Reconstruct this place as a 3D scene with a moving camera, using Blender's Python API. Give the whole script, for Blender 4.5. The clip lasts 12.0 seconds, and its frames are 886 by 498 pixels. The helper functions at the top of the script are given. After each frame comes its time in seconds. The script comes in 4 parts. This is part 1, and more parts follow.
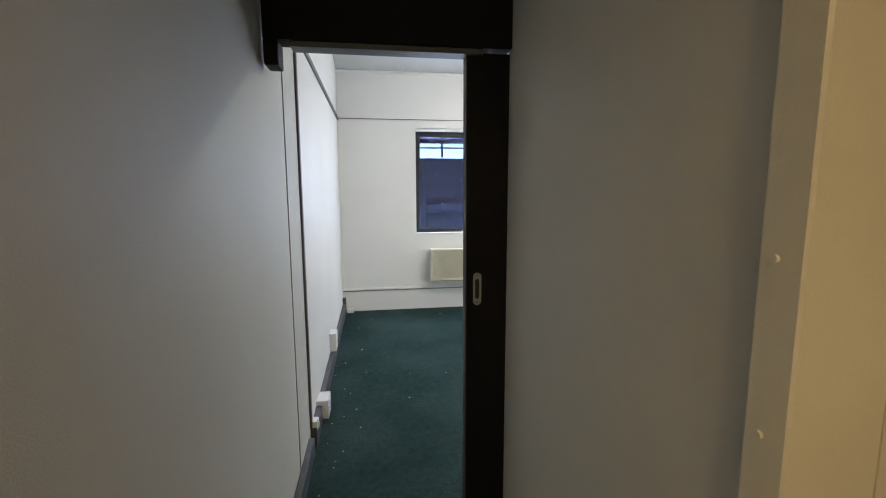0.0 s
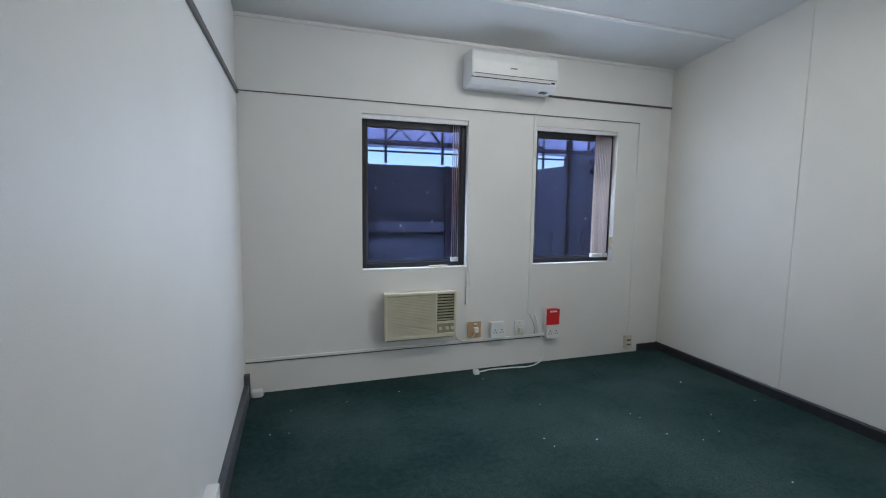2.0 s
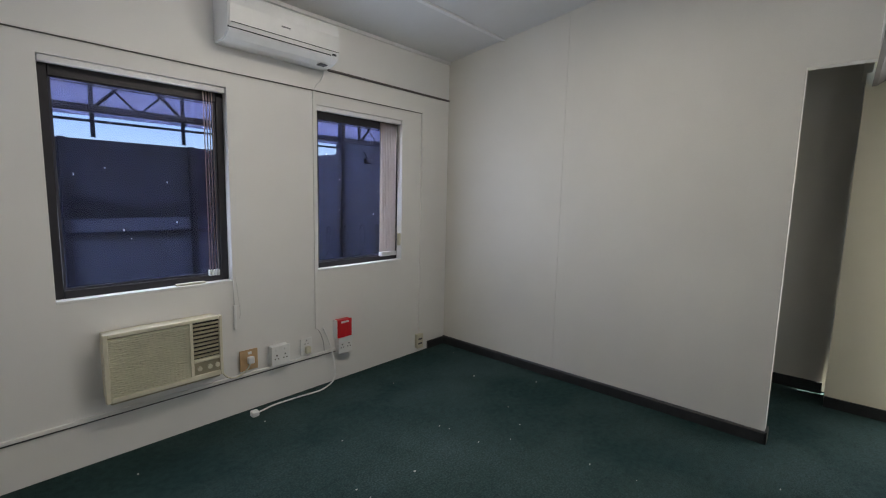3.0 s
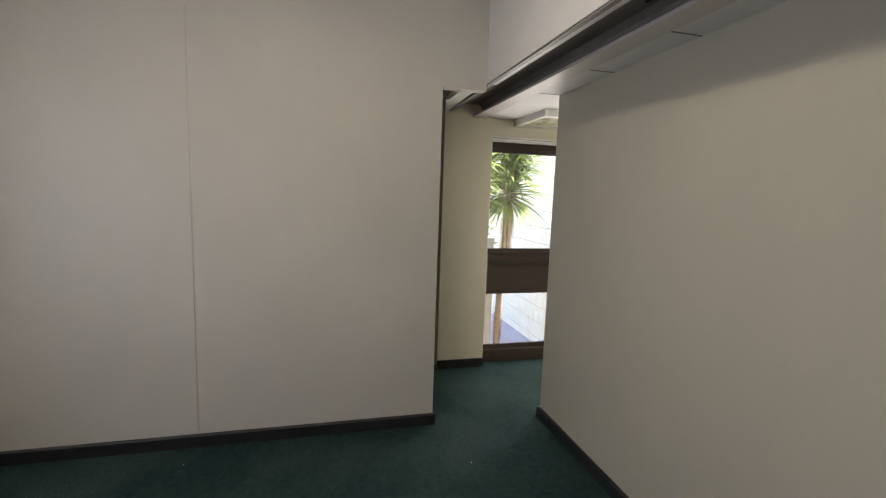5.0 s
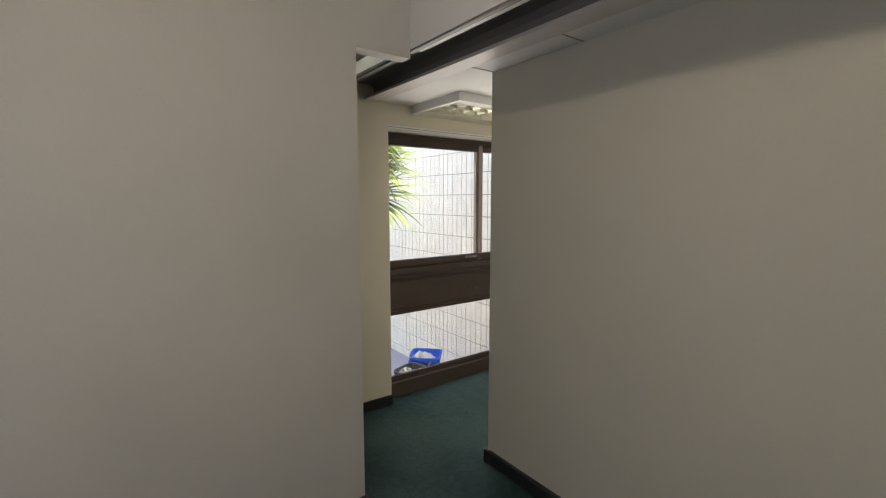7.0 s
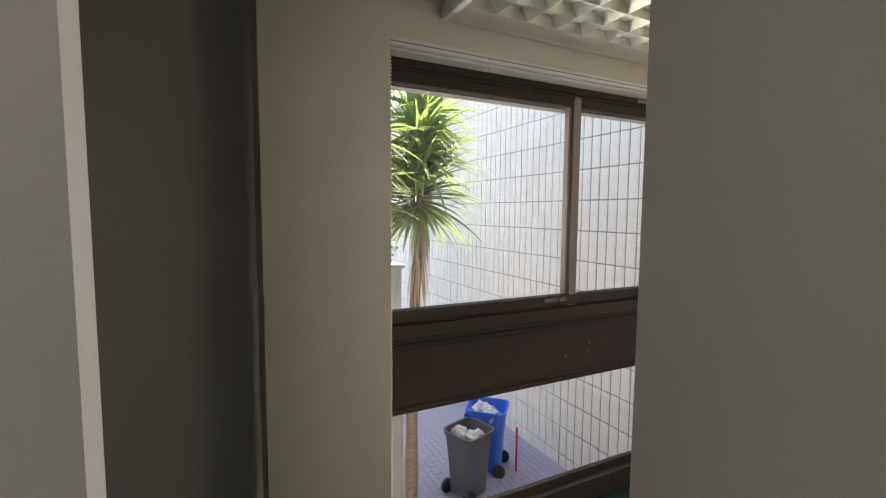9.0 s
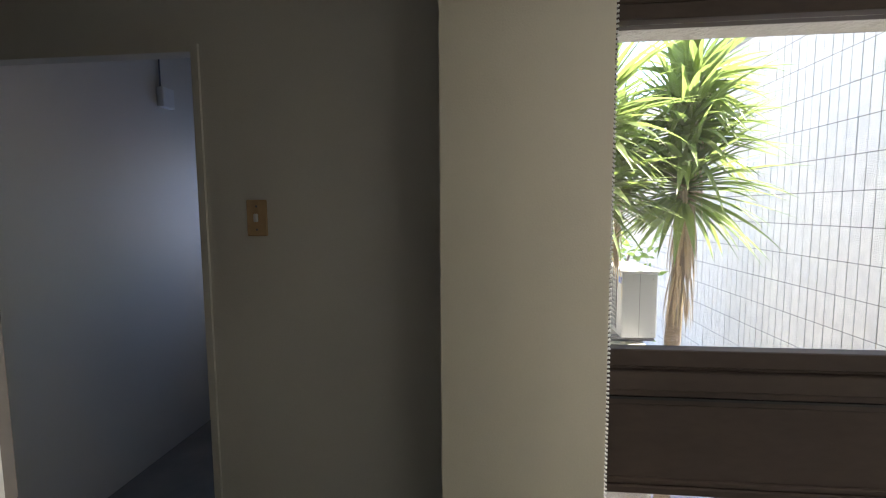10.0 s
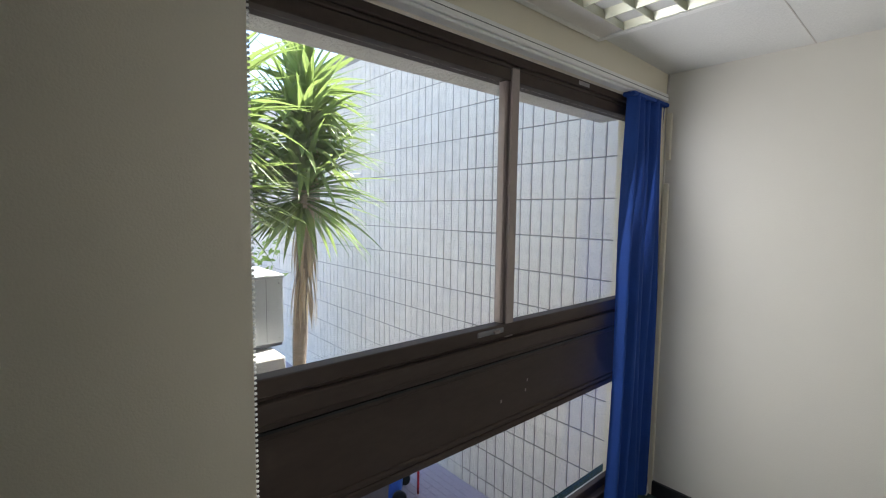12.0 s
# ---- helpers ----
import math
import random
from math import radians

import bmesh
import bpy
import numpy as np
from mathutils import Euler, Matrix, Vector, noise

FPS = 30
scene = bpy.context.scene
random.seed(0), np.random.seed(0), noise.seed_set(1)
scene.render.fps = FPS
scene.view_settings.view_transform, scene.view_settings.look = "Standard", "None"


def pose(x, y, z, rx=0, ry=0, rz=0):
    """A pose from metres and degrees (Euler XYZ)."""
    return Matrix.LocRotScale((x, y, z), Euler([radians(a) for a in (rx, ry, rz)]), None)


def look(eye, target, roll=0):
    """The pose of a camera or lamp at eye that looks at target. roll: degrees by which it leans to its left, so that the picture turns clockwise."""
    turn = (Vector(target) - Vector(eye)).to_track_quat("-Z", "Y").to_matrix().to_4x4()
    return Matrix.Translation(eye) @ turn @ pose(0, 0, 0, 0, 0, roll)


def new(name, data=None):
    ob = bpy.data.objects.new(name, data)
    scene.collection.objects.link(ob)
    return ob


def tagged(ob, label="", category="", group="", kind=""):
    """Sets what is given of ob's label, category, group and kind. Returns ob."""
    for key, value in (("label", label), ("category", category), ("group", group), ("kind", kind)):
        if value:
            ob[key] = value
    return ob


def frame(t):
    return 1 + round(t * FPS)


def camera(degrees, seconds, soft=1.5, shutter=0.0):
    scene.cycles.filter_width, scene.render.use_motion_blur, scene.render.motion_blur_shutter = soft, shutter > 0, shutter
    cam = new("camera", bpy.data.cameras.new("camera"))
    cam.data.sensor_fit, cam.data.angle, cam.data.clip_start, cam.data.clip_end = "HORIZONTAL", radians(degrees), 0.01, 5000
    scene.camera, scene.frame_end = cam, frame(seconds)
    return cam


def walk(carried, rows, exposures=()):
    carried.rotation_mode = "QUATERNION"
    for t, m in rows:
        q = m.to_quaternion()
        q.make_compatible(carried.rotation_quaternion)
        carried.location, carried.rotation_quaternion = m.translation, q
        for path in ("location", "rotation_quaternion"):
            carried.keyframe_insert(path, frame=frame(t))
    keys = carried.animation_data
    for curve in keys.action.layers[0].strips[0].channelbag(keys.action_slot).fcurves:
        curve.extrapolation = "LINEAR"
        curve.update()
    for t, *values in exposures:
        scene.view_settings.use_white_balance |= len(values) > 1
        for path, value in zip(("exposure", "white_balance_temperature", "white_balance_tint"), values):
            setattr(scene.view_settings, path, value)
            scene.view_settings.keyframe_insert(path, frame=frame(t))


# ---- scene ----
cam = camera(89.5, 12.0, 1.1)

EXPOSURES = [(0, 4.0, 6100, 7), (0.5, 4.05, 5900, 5), (1.0, 3.85, 5700, 4), (1.5, 3.55, 5400, 3), (2.0, 3.25, 5800, 6), (2.5, 3.05, 6100, 8), (3.7, 2.95, 7000, 11), (5.5, 2.7, 7300, 13), (6.5, 2.5, 7300, 13), (7.0, 2.5, 7400, 13),
             (9.0, 2.2, 7000, 14), (9.6, 2.3, 6800, 14), (10.0, 2.55, 6800, 13), (10.5, 3.2, 6900, 11), (11.0, 3.2, 6800, 10), (11.5, 2.6, 6500, 11), (12, 1.95, 6300, 11)]
PATH = [
    (0, (0.376, -0.353, 1.449), (0.682, 1.606, 1.186), -0.2),
    (0.5, (0.381, 0.09, 1.464), (0.618, 2.061, 1.221), 0.2),
    (1, (0.362, 0.555, 1.425), (0.569, 2.533, 1.21), 0.2),
    (1.5, (0.38, 1.006, 1.446), (0.704, 2.968, 1.234), 0.6),
    (2, (0.382, 1.418, 1.486), (1.008, 3.306, 1.276), 0.8),
    (2.5, (0.394, 1.767, 1.53), (1.44, 3.456, 1.303), 0.9),
    (3, (0.53, 2.032, 1.529), (2.015, 3.35, 1.286), 1.3),
    (3.5, (0.659, 2.288, 1.516), (2.464, 3.114, 1.273), 1.4),
    (3.7, (0.689, 2.354, 1.536), (2.572, 2.981, 1.292), 1.7),
    (5.3, (1.078, 3.189, 1.607), (2.955, 2.538, 1.377), 1.7),
    (5.5, (1.124, 3.327, 1.603), (2.974, 2.599, 1.38), 1.5),
    (6, (1.318, 3.417, 1.629), (3.084, 2.512, 1.386), 1.1),
    (6.5, (1.584, 3.355, 1.594), (3.259, 2.285, 1.372), 0.5),
    (7, (1.933, 3.214, 1.6), (3.537, 2.04, 1.379), 0.0),
    (7.2, (2.114, 3.155, 1.633), (3.673, 1.927, 1.388), -0.6),
    (8.8, (3.258, 2.21, 1.486), (4.94, 1.138, 1.332), -0.9),
    (9, (3.313, 2.127, 1.513), (5.094, 1.231, 1.35), 0.4),
    (9.3, (3.463, 2.026, 1.502), (5.366, 1.431, 1.336), 0.1),
    (9.5, (3.537, 2.0, 1.51), (5.488, 1.599, 1.33), 0.0),
    (10, (3.686, 1.873, 1.517), (5.668, 2.072, 1.338), -0.4),
    (10.5, (3.787, 1.75, 1.523), (5.634, 2.5, 1.362), -1.6),
    (11, (3.825, 1.743, 1.529), (5.76, 2.219, 1.347), -1.8),
    (11.5, (3.85, 1.807, 1.529), (5.785, 1.339, 1.339), -0.0),
    (12, (3.866, 1.876, 1.538), (5.374, 0.573, 1.371), 0.8),
]
walk(cam, [(t, look(eye, target, roll)) for t, eye, target, roll in PATH], EXPOSURES)

# ---- world and lights ----
SUN_EL, SUN_AZ = radians(61), radians(168)
world = bpy.data.worlds.new("world")
scene.world = world
world.use_nodes = True
wn = world.node_tree.nodes
sky = wn.new("ShaderNodeTexSky")
sky.sky_type, sky.sun_disc, sky.sun_elevation, sky.sun_rotation = "NISHITA", False, SUN_EL, SUN_AZ
wn["Background"].inputs[1].default_value = 0.15
world.node_tree.links.new(sky.outputs[0], wn["Background"].inputs[0])
sun = new("sun", bpy.data.lights.new("sun", "SUN"))
sun.data.energy, sun.data.angle, sun.data.color = 4.6, radians(0.5), (1, 0.95, 0.88)
sun_from = Vector((math.sin(SUN_AZ) * math.cos(SUN_EL), math.cos(SUN_AZ) * math.cos(SUN_EL), math.sin(SUN_EL)))
sun.matrix_world = look(sun_from * 30, (0, 0, 0))


def area(name, eye, target, sx, sy, watts, colour):
    ob = new(name, bpy.data.lights.new(name, "AREA"))
    ob.data.shape, ob.data.size, ob.data.size_y, ob.data.energy, ob.data.color = "RECTANGLE", sx, sy, watts, colour
    ob.matrix_world = look(eye, target)
    return ob


area("tube_light_office", (2.1, 3.18, 2.975), (2.1, 3.18, 0), 1.2, 0.35, 2.4, (1.0, 0.90, 0.77))
area("lobby_light", (0.45, -1.5, 2.25), (0.45, -1.5, 0), 0.5, 0.3, 1.5, (1.0, 0.70, 0.36))
area("sky_window_1", (1.33, 5.055, 1.55), (1.33, 0, 1.3), 0.8, 1.1, 1.5, (0.70, 0.79, 1.0))
area("sky_window_2", (2.87, 5.055, 1.55), (2.87, 0, 1.3), 0.8, 1.1, 1.5, (0.70, 0.79, 1.0))
area("sky_window_yard", (4.93, 0.55, 1.2), (0, 0.55, 0.8), 1.9, 1.6, 5.3, (0.98, 0.98, 0.97))
area("sky_window_store", (6.99, 3.42, 1.55), (5, 3.5, 1.5), 0.4, 0.7, 0.30, (0.35, 0.52, 1.0))

# ---- materials ----


def mat(name, rgb, rough=0.6, metal=0.0, var=0.12, scale=3.0, bump=0.02, fine=60.0, spec=0.5, stretch=(1, 1, 1)):
    """Paint, plastic, cloth or metal with broad stains and a fine grain."""
    m = bpy.data.materials.new(name)
    m.use_nodes = True
    nt = m.node_tree
    n, li = nt.nodes, nt.links
    b = n["Principled BSDF"]
    b.inputs["Roughness"].default_value, b.inputs["Metallic"].default_value = rough, metal
    b.inputs["Specular IOR Level"].default_value = spec
    co = n.new("ShaderNodeTexCoord")
    mp = n.new("ShaderNodeMapping")
    mp.inputs["Scale"].default_value = stretch
    li.new(co.outputs["Object"], mp.inputs[0])
    big, small = n.new("ShaderNodeTexNoise"), n.new("ShaderNodeTexNoise")
    big.inputs["Scale"].default_value, big.inputs["Detail"].default_value = scale, 5
    small.inputs["Scale"].default_value, small.inputs["Detail"].default_value = fine, 3
    li.new(mp.outputs[0], big.inputs[0])
    li.new(mp.outputs[0], small.inputs[0])
    mix = n.new("ShaderNodeMix")
    mix.data_type = "RGBA"
    lo = [c * (1 - var) for c in rgb]
    hi = [min(1, c * (1 + var)) for c in rgb]
    mix.inputs[6].default_value, mix.inputs[7].default_value = (*lo, 1), (*hi, 1)
    mean = n.new("ShaderNodeMath")
    mean.operation = "MULTIPLY_ADD"
    mean.inputs[1].default_value = 0.35
    li.new(small.outputs[0], mean.inputs[0])
    sc = n.new("ShaderNodeMath")
    sc.operation = "MULTIPLY"
    sc.inputs[1].default_value = 0.65
    li.new(big.outputs[0], sc.inputs[0])
    li.new(sc.outputs[0], mean.inputs[2])
    st = n.new("ShaderNodeMapRange")
    st.inputs[1].default_value, st.inputs[2].default_value = 0.3, 0.7
    li.new(mean.outputs[0], st.inputs[0])
    li.new(st.outputs[0], mix.inputs[0])
    li.new(mix.outputs[2], b.inputs["Base Color"])
    if bump:
        bp = n.new("ShaderNodeBump")
        bp.inputs["Strength"].default_value, bp.inputs["Distance"].default_value = 0.5, bump * 0.1
        li.new(small.outputs[0], bp.inputs["Height"])
        li.new(bp.outputs[0], b.inputs["Normal"])
    return m


def glass_mat(name, tint=(1, 1, 1), rough=0.0):
    m = bpy.data.materials.new(name)
    m.use_nodes = True
    n, li = m.node_tree.nodes, m.node_tree.links
    n.remove(n["Principled BSDF"])
    tr, gl, mx, fr = (n.new("ShaderNodeBsdf" + k) if k in ("Transparent", "Glossy") else n.new("ShaderNode" + k)
                      for k in ("Transparent", "Glossy", "MixShader", "LayerWeight"))
    tr.inputs[0].default_value = (*tint, 1)
    gl.inputs["Roughness"].default_value = rough
    fr.inputs[0].default_value = 0.5
    pw = n.new("ShaderNodeMath")
    pw.operation = "POWER"
    pw.inputs[1].default_value = 4.0
    ad = n.new("ShaderNodeMath")
    ad.operation, ad.use_clamp = "MULTIPLY_ADD", True
    ad.inputs[1].default_value, ad.inputs[2].default_value = 0.6, 0.035
    li.new(fr.outputs["Facing"], pw.inputs[0])
    li.new(pw.outputs[0], ad.inputs[0])
    li.new(ad.outputs[0], mx.inputs[0])
    li.new(tr.outputs[0], mx.inputs[1])
    li.new(gl.outputs[0], mx.inputs[2])
    li.new(mx.outputs[0], n["Material Output"].inputs[0])
    return m


def leaf_mat(name, a, b_, trans):
    m = mat(name, a, 0.35, var=0.35, scale=5, bump=0.0)
    n, li = m.node_tree.nodes, m.node_tree.links
    t = n.new("ShaderNodeBsdfTranslucent")
    t.inputs[0].default_value = (*b_, 1)
    mx = n.new("ShaderNodeMixShader")
    mx.inputs[0].default_value = trans
    li.new(n["Principled BSDF"].outputs[0], mx.inputs[1])
    li.new(t.outputs[0], mx.inputs[2])
    li.new(mx.outputs[0], n["Material Output"].inputs[0])
    return m


def carpet_mat():
    m = mat("green_carpet", (0.019, 0.044, 0.043), 0.95, var=0.35, scale=26, bump=0.5, fine=170, spec=0.15)
    n, li = m.node_tree.nodes, m.node_tree.links
    co = n.new("ShaderNodeTexCoord")
    worn, fleck = n.new("ShaderNodeTexNoise"), n.new("ShaderNodeTexNoise")
    worn.inputs["Scale"].default_value, worn.inputs["Detail"].default_value = 1.3, 8
    fleck.inputs["Scale"].default_value, fleck.inputs["Detail"].default_value = 90, 4
    for k in (worn, fleck):
        li.new(co.outputs["Object"], k.inputs[0])
    r = n.new("ShaderNodeMapRange")
    r.inputs[1].default_value, r.inputs[2].default_value, r.inputs[4].default_value = 0.42, 0.80, 0.75
    li.new(worn.outputs[0], r.inputs[0])
    f = n.new("ShaderNodeMapRange")
    f.inputs[1].default_value, f.inputs[2].default_value, f.inputs[3].default_value = 0.45, 0.7, 0.25
    li.new(fleck.outputs[0], f.inputs[0])
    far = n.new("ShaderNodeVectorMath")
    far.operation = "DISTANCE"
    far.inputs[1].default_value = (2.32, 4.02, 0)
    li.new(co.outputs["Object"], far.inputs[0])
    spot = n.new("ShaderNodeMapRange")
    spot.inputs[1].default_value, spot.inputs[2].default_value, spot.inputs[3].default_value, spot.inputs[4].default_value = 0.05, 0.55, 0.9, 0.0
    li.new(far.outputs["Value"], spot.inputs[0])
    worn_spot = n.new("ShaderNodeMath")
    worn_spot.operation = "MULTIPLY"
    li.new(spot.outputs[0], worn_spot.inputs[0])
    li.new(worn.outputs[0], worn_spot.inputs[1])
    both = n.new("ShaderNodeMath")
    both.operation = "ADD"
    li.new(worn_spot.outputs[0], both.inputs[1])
    pr = n.new("ShaderNodeMath")
    pr.operation = "MULTIPLY"
    li.new(r.outputs[0], both.inputs[0])
    li.new(both.outputs[0], pr.inputs[0])
    li.new(f.outputs[0], pr.inputs[1])
    dust = n.new("ShaderNodeMix")
    dust.data_type = "RGBA"
    dust.inputs[7].default_value = (0.13, 0.18, 0.175, 1)
    b = n["Principled BSDF"]
    old = b.inputs["Base Color"].links[0].from_socket
    li.new(pr.outputs[0], dust.inputs[0])
    li.new(old, dust.inputs[6])
    li.new(dust.outputs[2], b.inputs["Base Color"])
    return m


WALL = mat("cream_wall_paint", (0.71, 0.685, 0.63), 0.55, var=0.05, scale=1.4, bump=0.012, fine=260)
WALL_W = mat("off_white_wall_paint", (0.76, 0.75, 0.73), 0.5, var=0.05, scale=1.2, bump=0.012, fine=260)
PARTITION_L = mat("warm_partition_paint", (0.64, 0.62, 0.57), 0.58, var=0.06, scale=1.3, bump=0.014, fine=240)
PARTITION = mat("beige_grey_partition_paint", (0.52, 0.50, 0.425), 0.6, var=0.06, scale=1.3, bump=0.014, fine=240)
PANEL = mat("grey_partition_vinyl", (0.58, 0.565, 0.52), 0.62, var=0.05, scale=1.6, bump=0.012, fine=260)
CREAM = mat("cream_gloss_paint", (0.70, 0.655, 0.54), 0.4, var=0.05, scale=3, bump=0.012, fine=200)
CEIL = mat("ceiling_board", (0.70, 0.70, 0.69), 0.7, var=0.07, scale=2, bump=0.04, fine=120)
CARPET = carpet_mat()
GREYFLOOR = mat("grey_store_carpet", (0.22, 0.21, 0.19), 0.95, var=0.2, scale=4, bump=0.4, fine=300)
SKIRT = mat("black_skirting_paint", (0.022, 0.022, 0.024), 0.45, var=0.3, scale=9, bump=0.03)
SKIRT_G = mat("dark_grey_trunking", (0.075, 0.078, 0.088), 0.5, var=0.3, scale=14, bump=0.04)
DOOR = mat("black_brown_door_stain", (0.0050, 0.0048, 0.0058), 0.6, var=0.4, scale=6, bump=0.04, fine=90, spec=0.2, stretch=(6, 6, 0.7))
DOOR_EDGE = mat("worn_door_edge", (0.040, 0.033, 0.032), 0.6, var=0.5, scale=12, bump=0.05, stretch=(4, 4, 0.6))
BATTEN = mat("brown_grey_batten", (0.10, 0.088, 0.08), 0.5, var=0.2, scale=8)
BRONZE = mat("bronze_aluminium", (0.068, 0.051, 0.044), 0.62, metal=0.0, var=0.18, scale=5, bump=0.01, spec=0.22, stretch=(1, 0.3, 1))
FRAME_D = mat("near_black_aluminium", (0.020, 0.018, 0.021), 0.45, metal=0.2, var=0.15, scale=5, bump=0.01)
BRONZE_L = mat("light_bronze_aluminium", (0.29, 0.245, 0.235), 0.4, metal=0.3, var=0.1, scale=6)
STEEL = mat("painted_steel_beam", (0.24, 0.225, 0.215), 0.5, var=0.12, scale=4, bump=0.02)
STEEL_L = mat("light_painted_flange", (0.55, 0.52, 0.50), 0.45, var=0.07, scale=4)
WHITE = mat("white_plastic", (0.78, 0.78, 0.77), 0.35, var=0.04, scale=10, bump=0.0)
BEIGE = mat("aged_beige_plastic", (0.64, 0.60, 0.47), 0.45, var=0.07, scale=8, bump=0.0)
BEIGE_D = mat("beige_grille_plastic", (0.33, 0.30, 0.21), 0.5, var=0.08, scale=8, bump=0.0)
TAN = mat("tan_switch_plate", (0.55, 0.37, 0.20), 0.45, var=0.07, scale=12, bump=0.0)
BLACK = mat("black_plastic", (0.012, 0.012, 0.014), 0.5, var=0.2, scale=10, bump=0.0)
RED = mat("red_plastic", (0.58, 0.012, 0.018), 0.35, var=0.08, scale=10, bump=0.0)
METAL = mat("brushed_steel", (0.42, 0.41, 0.42), 0.32, metal=0.9, var=0.1, scale=20, bump=0.01)
NICKEL = mat("dull_nickel", (0.20, 0.20, 0.21), 0.4, metal=0.7, var=0.15, scale=20, bump=0.01)
BLUE = mat("royal_blue_curtain", (0.008, 0.055, 0.30), 0.75, var=0.2, scale=5, bump=0.08, fine=400)
SLAT_D = mat("dark_brown_blind", (0.23, 0.165, 0.14), 0.6, var=0.15, scale=6)
SLAT_B = mat("beige_blind", (0.46, 0.38, 0.32), 0.7, var=0.08, scale=6)
GLASS = glass_mat("clear_glass", (0.97, 0.98, 0.98))
GLASS_B = glass_mat("blue_tinted_glass", (0.30, 0.325, 0.40))
BLOCK = mat("pale_rough_block", (0.74, 0.695, 0.63), 0.9, var=0.12, scale=7, bump=0.5, fine=70)
MORTAR = mat("grey_mortar", (0.27, 0.25, 0.23), 0.95, var=0.2, scale=12, bump=0.3)
PAVE = mat("purple_brick_paving", (0.36, 0.32, 0.37), 0.85, var=0.2, scale=2, bump=0.3, fine=50)
CONC = mat("pale_concrete", (0.55, 0.53, 0.49), 0.9, var=0.15, scale=4, bump=0.3)
DIRT = mat("dry_earth", (0.26, 0.22, 0.17), 0.95, var=0.25, scale=1, bump=0.4)
BARK = mat("yucca_bark", (0.36, 0.28, 0.21), 0.9, var=0.35, scale=14, bump=0.6, stretch=(1, 1, 3))
LEAF = leaf_mat("yucca_leaf", (0.19, 0.245, 0.10), (0.36, 0.48, 0.13), 0.36)
DRY = leaf_mat("dry_yucca_leaf", (0.58, 0.46, 0.33), (0.6, 0.48, 0.3), 0.35)
UNIT = mat("pale_grey_casing_paint", (0.50, 0.52, 0.53), 0.45, var=0.06, scale=5, bump=0.0)
BIN_B = mat("blue_bin_plastic", (0.035, 0.14, 0.68), 0.45, var=0.1, scale=6, bump=0.0)
BIN_G = mat("charcoal_bin_plastic", (0.10, 0.095, 0.105), 0.5, var=0.2, scale=6, bump=0.0)
BAG = mat("crumpled_pale_plastic", (0.6, 0.56, 0.52), 0.5, var=0.25, scale=16, bump=0.3)
SHED = mat("slate_blue_cladding", (0.085, 0.092, 0.108), 0.7, var=0.25, scale=2.5, bump=0.05)
SHED_L = mat("pale_blue_plinth", (0.20, 0.22, 0.255), 0.7, var=0.2, scale=2.5, bump=0.05)
GIRDER = mat("dark_steel_truss", (0.04, 0.04, 0.055), 0.6, var=0.2, scale=6)
SHEET = leaf_mat("translucent_roof_sheet", (0.75, 0.75, 0.85), (0.80, 0.80, 0.95), 0.75)
SHRUB = leaf_mat("shrub_leaf", (0.16, 0.25, 0.06), (0.45, 0.60, 0.12), 0.45)
PAVER = mat("lavender_clay_paver", (0.42, 0.37, 0.43), 0.85, var=0.16, scale=3, bump=0.3, fine=60)
ROOF = mat("grey_roof", (0.3, 0.3, 0.3), 0.8, var=0.1)


def lamp_mat(name, rgb, strength):
    m = bpy.data.materials.new(name)
    m.use_nodes = True
    b = m.node_tree.nodes["Principled BSDF"]
    b.inputs["Base Color"].default_value = (*rgb, 1)
    b.inputs["Emission Color"].default_value = (*rgb, 1)
    b.inputs["Emission Strength"].default_value = strength
    return m


TUBE = lamp_mat("lit_tube", (1, 0.95, 0.88), 4)

# ---- mesh helpers ----
BASE = {}


def thing(name, base, label, category, group="", kind=""):
    """An Empty at the thing's base; its parts are built in world metres."""
    ob = new(name)
    ob.location = base
    ob.empty_display_size = 0.05
    BASE[ob.name] = Vector(base)
    return tagged(ob, label, category, group, kind)


def part(name, bm, material, parent=None, label=""):
    me = bpy.data.meshes.new(name)
    base = BASE[parent.name] if parent else Vector((0, 0, 0))
    bmesh.ops.translate(bm, verts=bm.verts, vec=-base)
    bm.normal_update()
    bm.to_mesh(me)
    bm.free()
    me.materials.append(material)
    ob = new(name, me)
    if parent:
        ob.parent = parent
        BASE[ob.name] = base
    if label:
        ob["label"] = label
    return ob


def add_box(bm, x0, x1, y0, y1, z0, z1, bevel=0.0, seg=1):
    m = Matrix.Translation(((x0 + x1) / 2, (y0 + y1) / 2, (z0 + z1) / 2)) @ Matrix.Diagonal((x1 - x0, y1 - y0, z1 - z0, 1))
    vs = bmesh.ops.create_cube(bm, size=1, matrix=m)["verts"]
    if bevel:
        es = list({e for v in vs for e in v.link_edges})
        bmesh.ops.bevel(bm, geom=es, offset=bevel, segments=seg, affect="EDGES", profile=0.5)
    return bm


def box(x0, x1, y0, y1, z0, z1, bevel=0.0, seg=1):
    return add_box(bmesh.new(), x0, x1, y0, y1, z0, z1, bevel, seg)


def boxes(rows, bevel=0.0):
    bm = bmesh.new()
    for r in rows:
        add_box(bm, *r, bevel)
    return bm


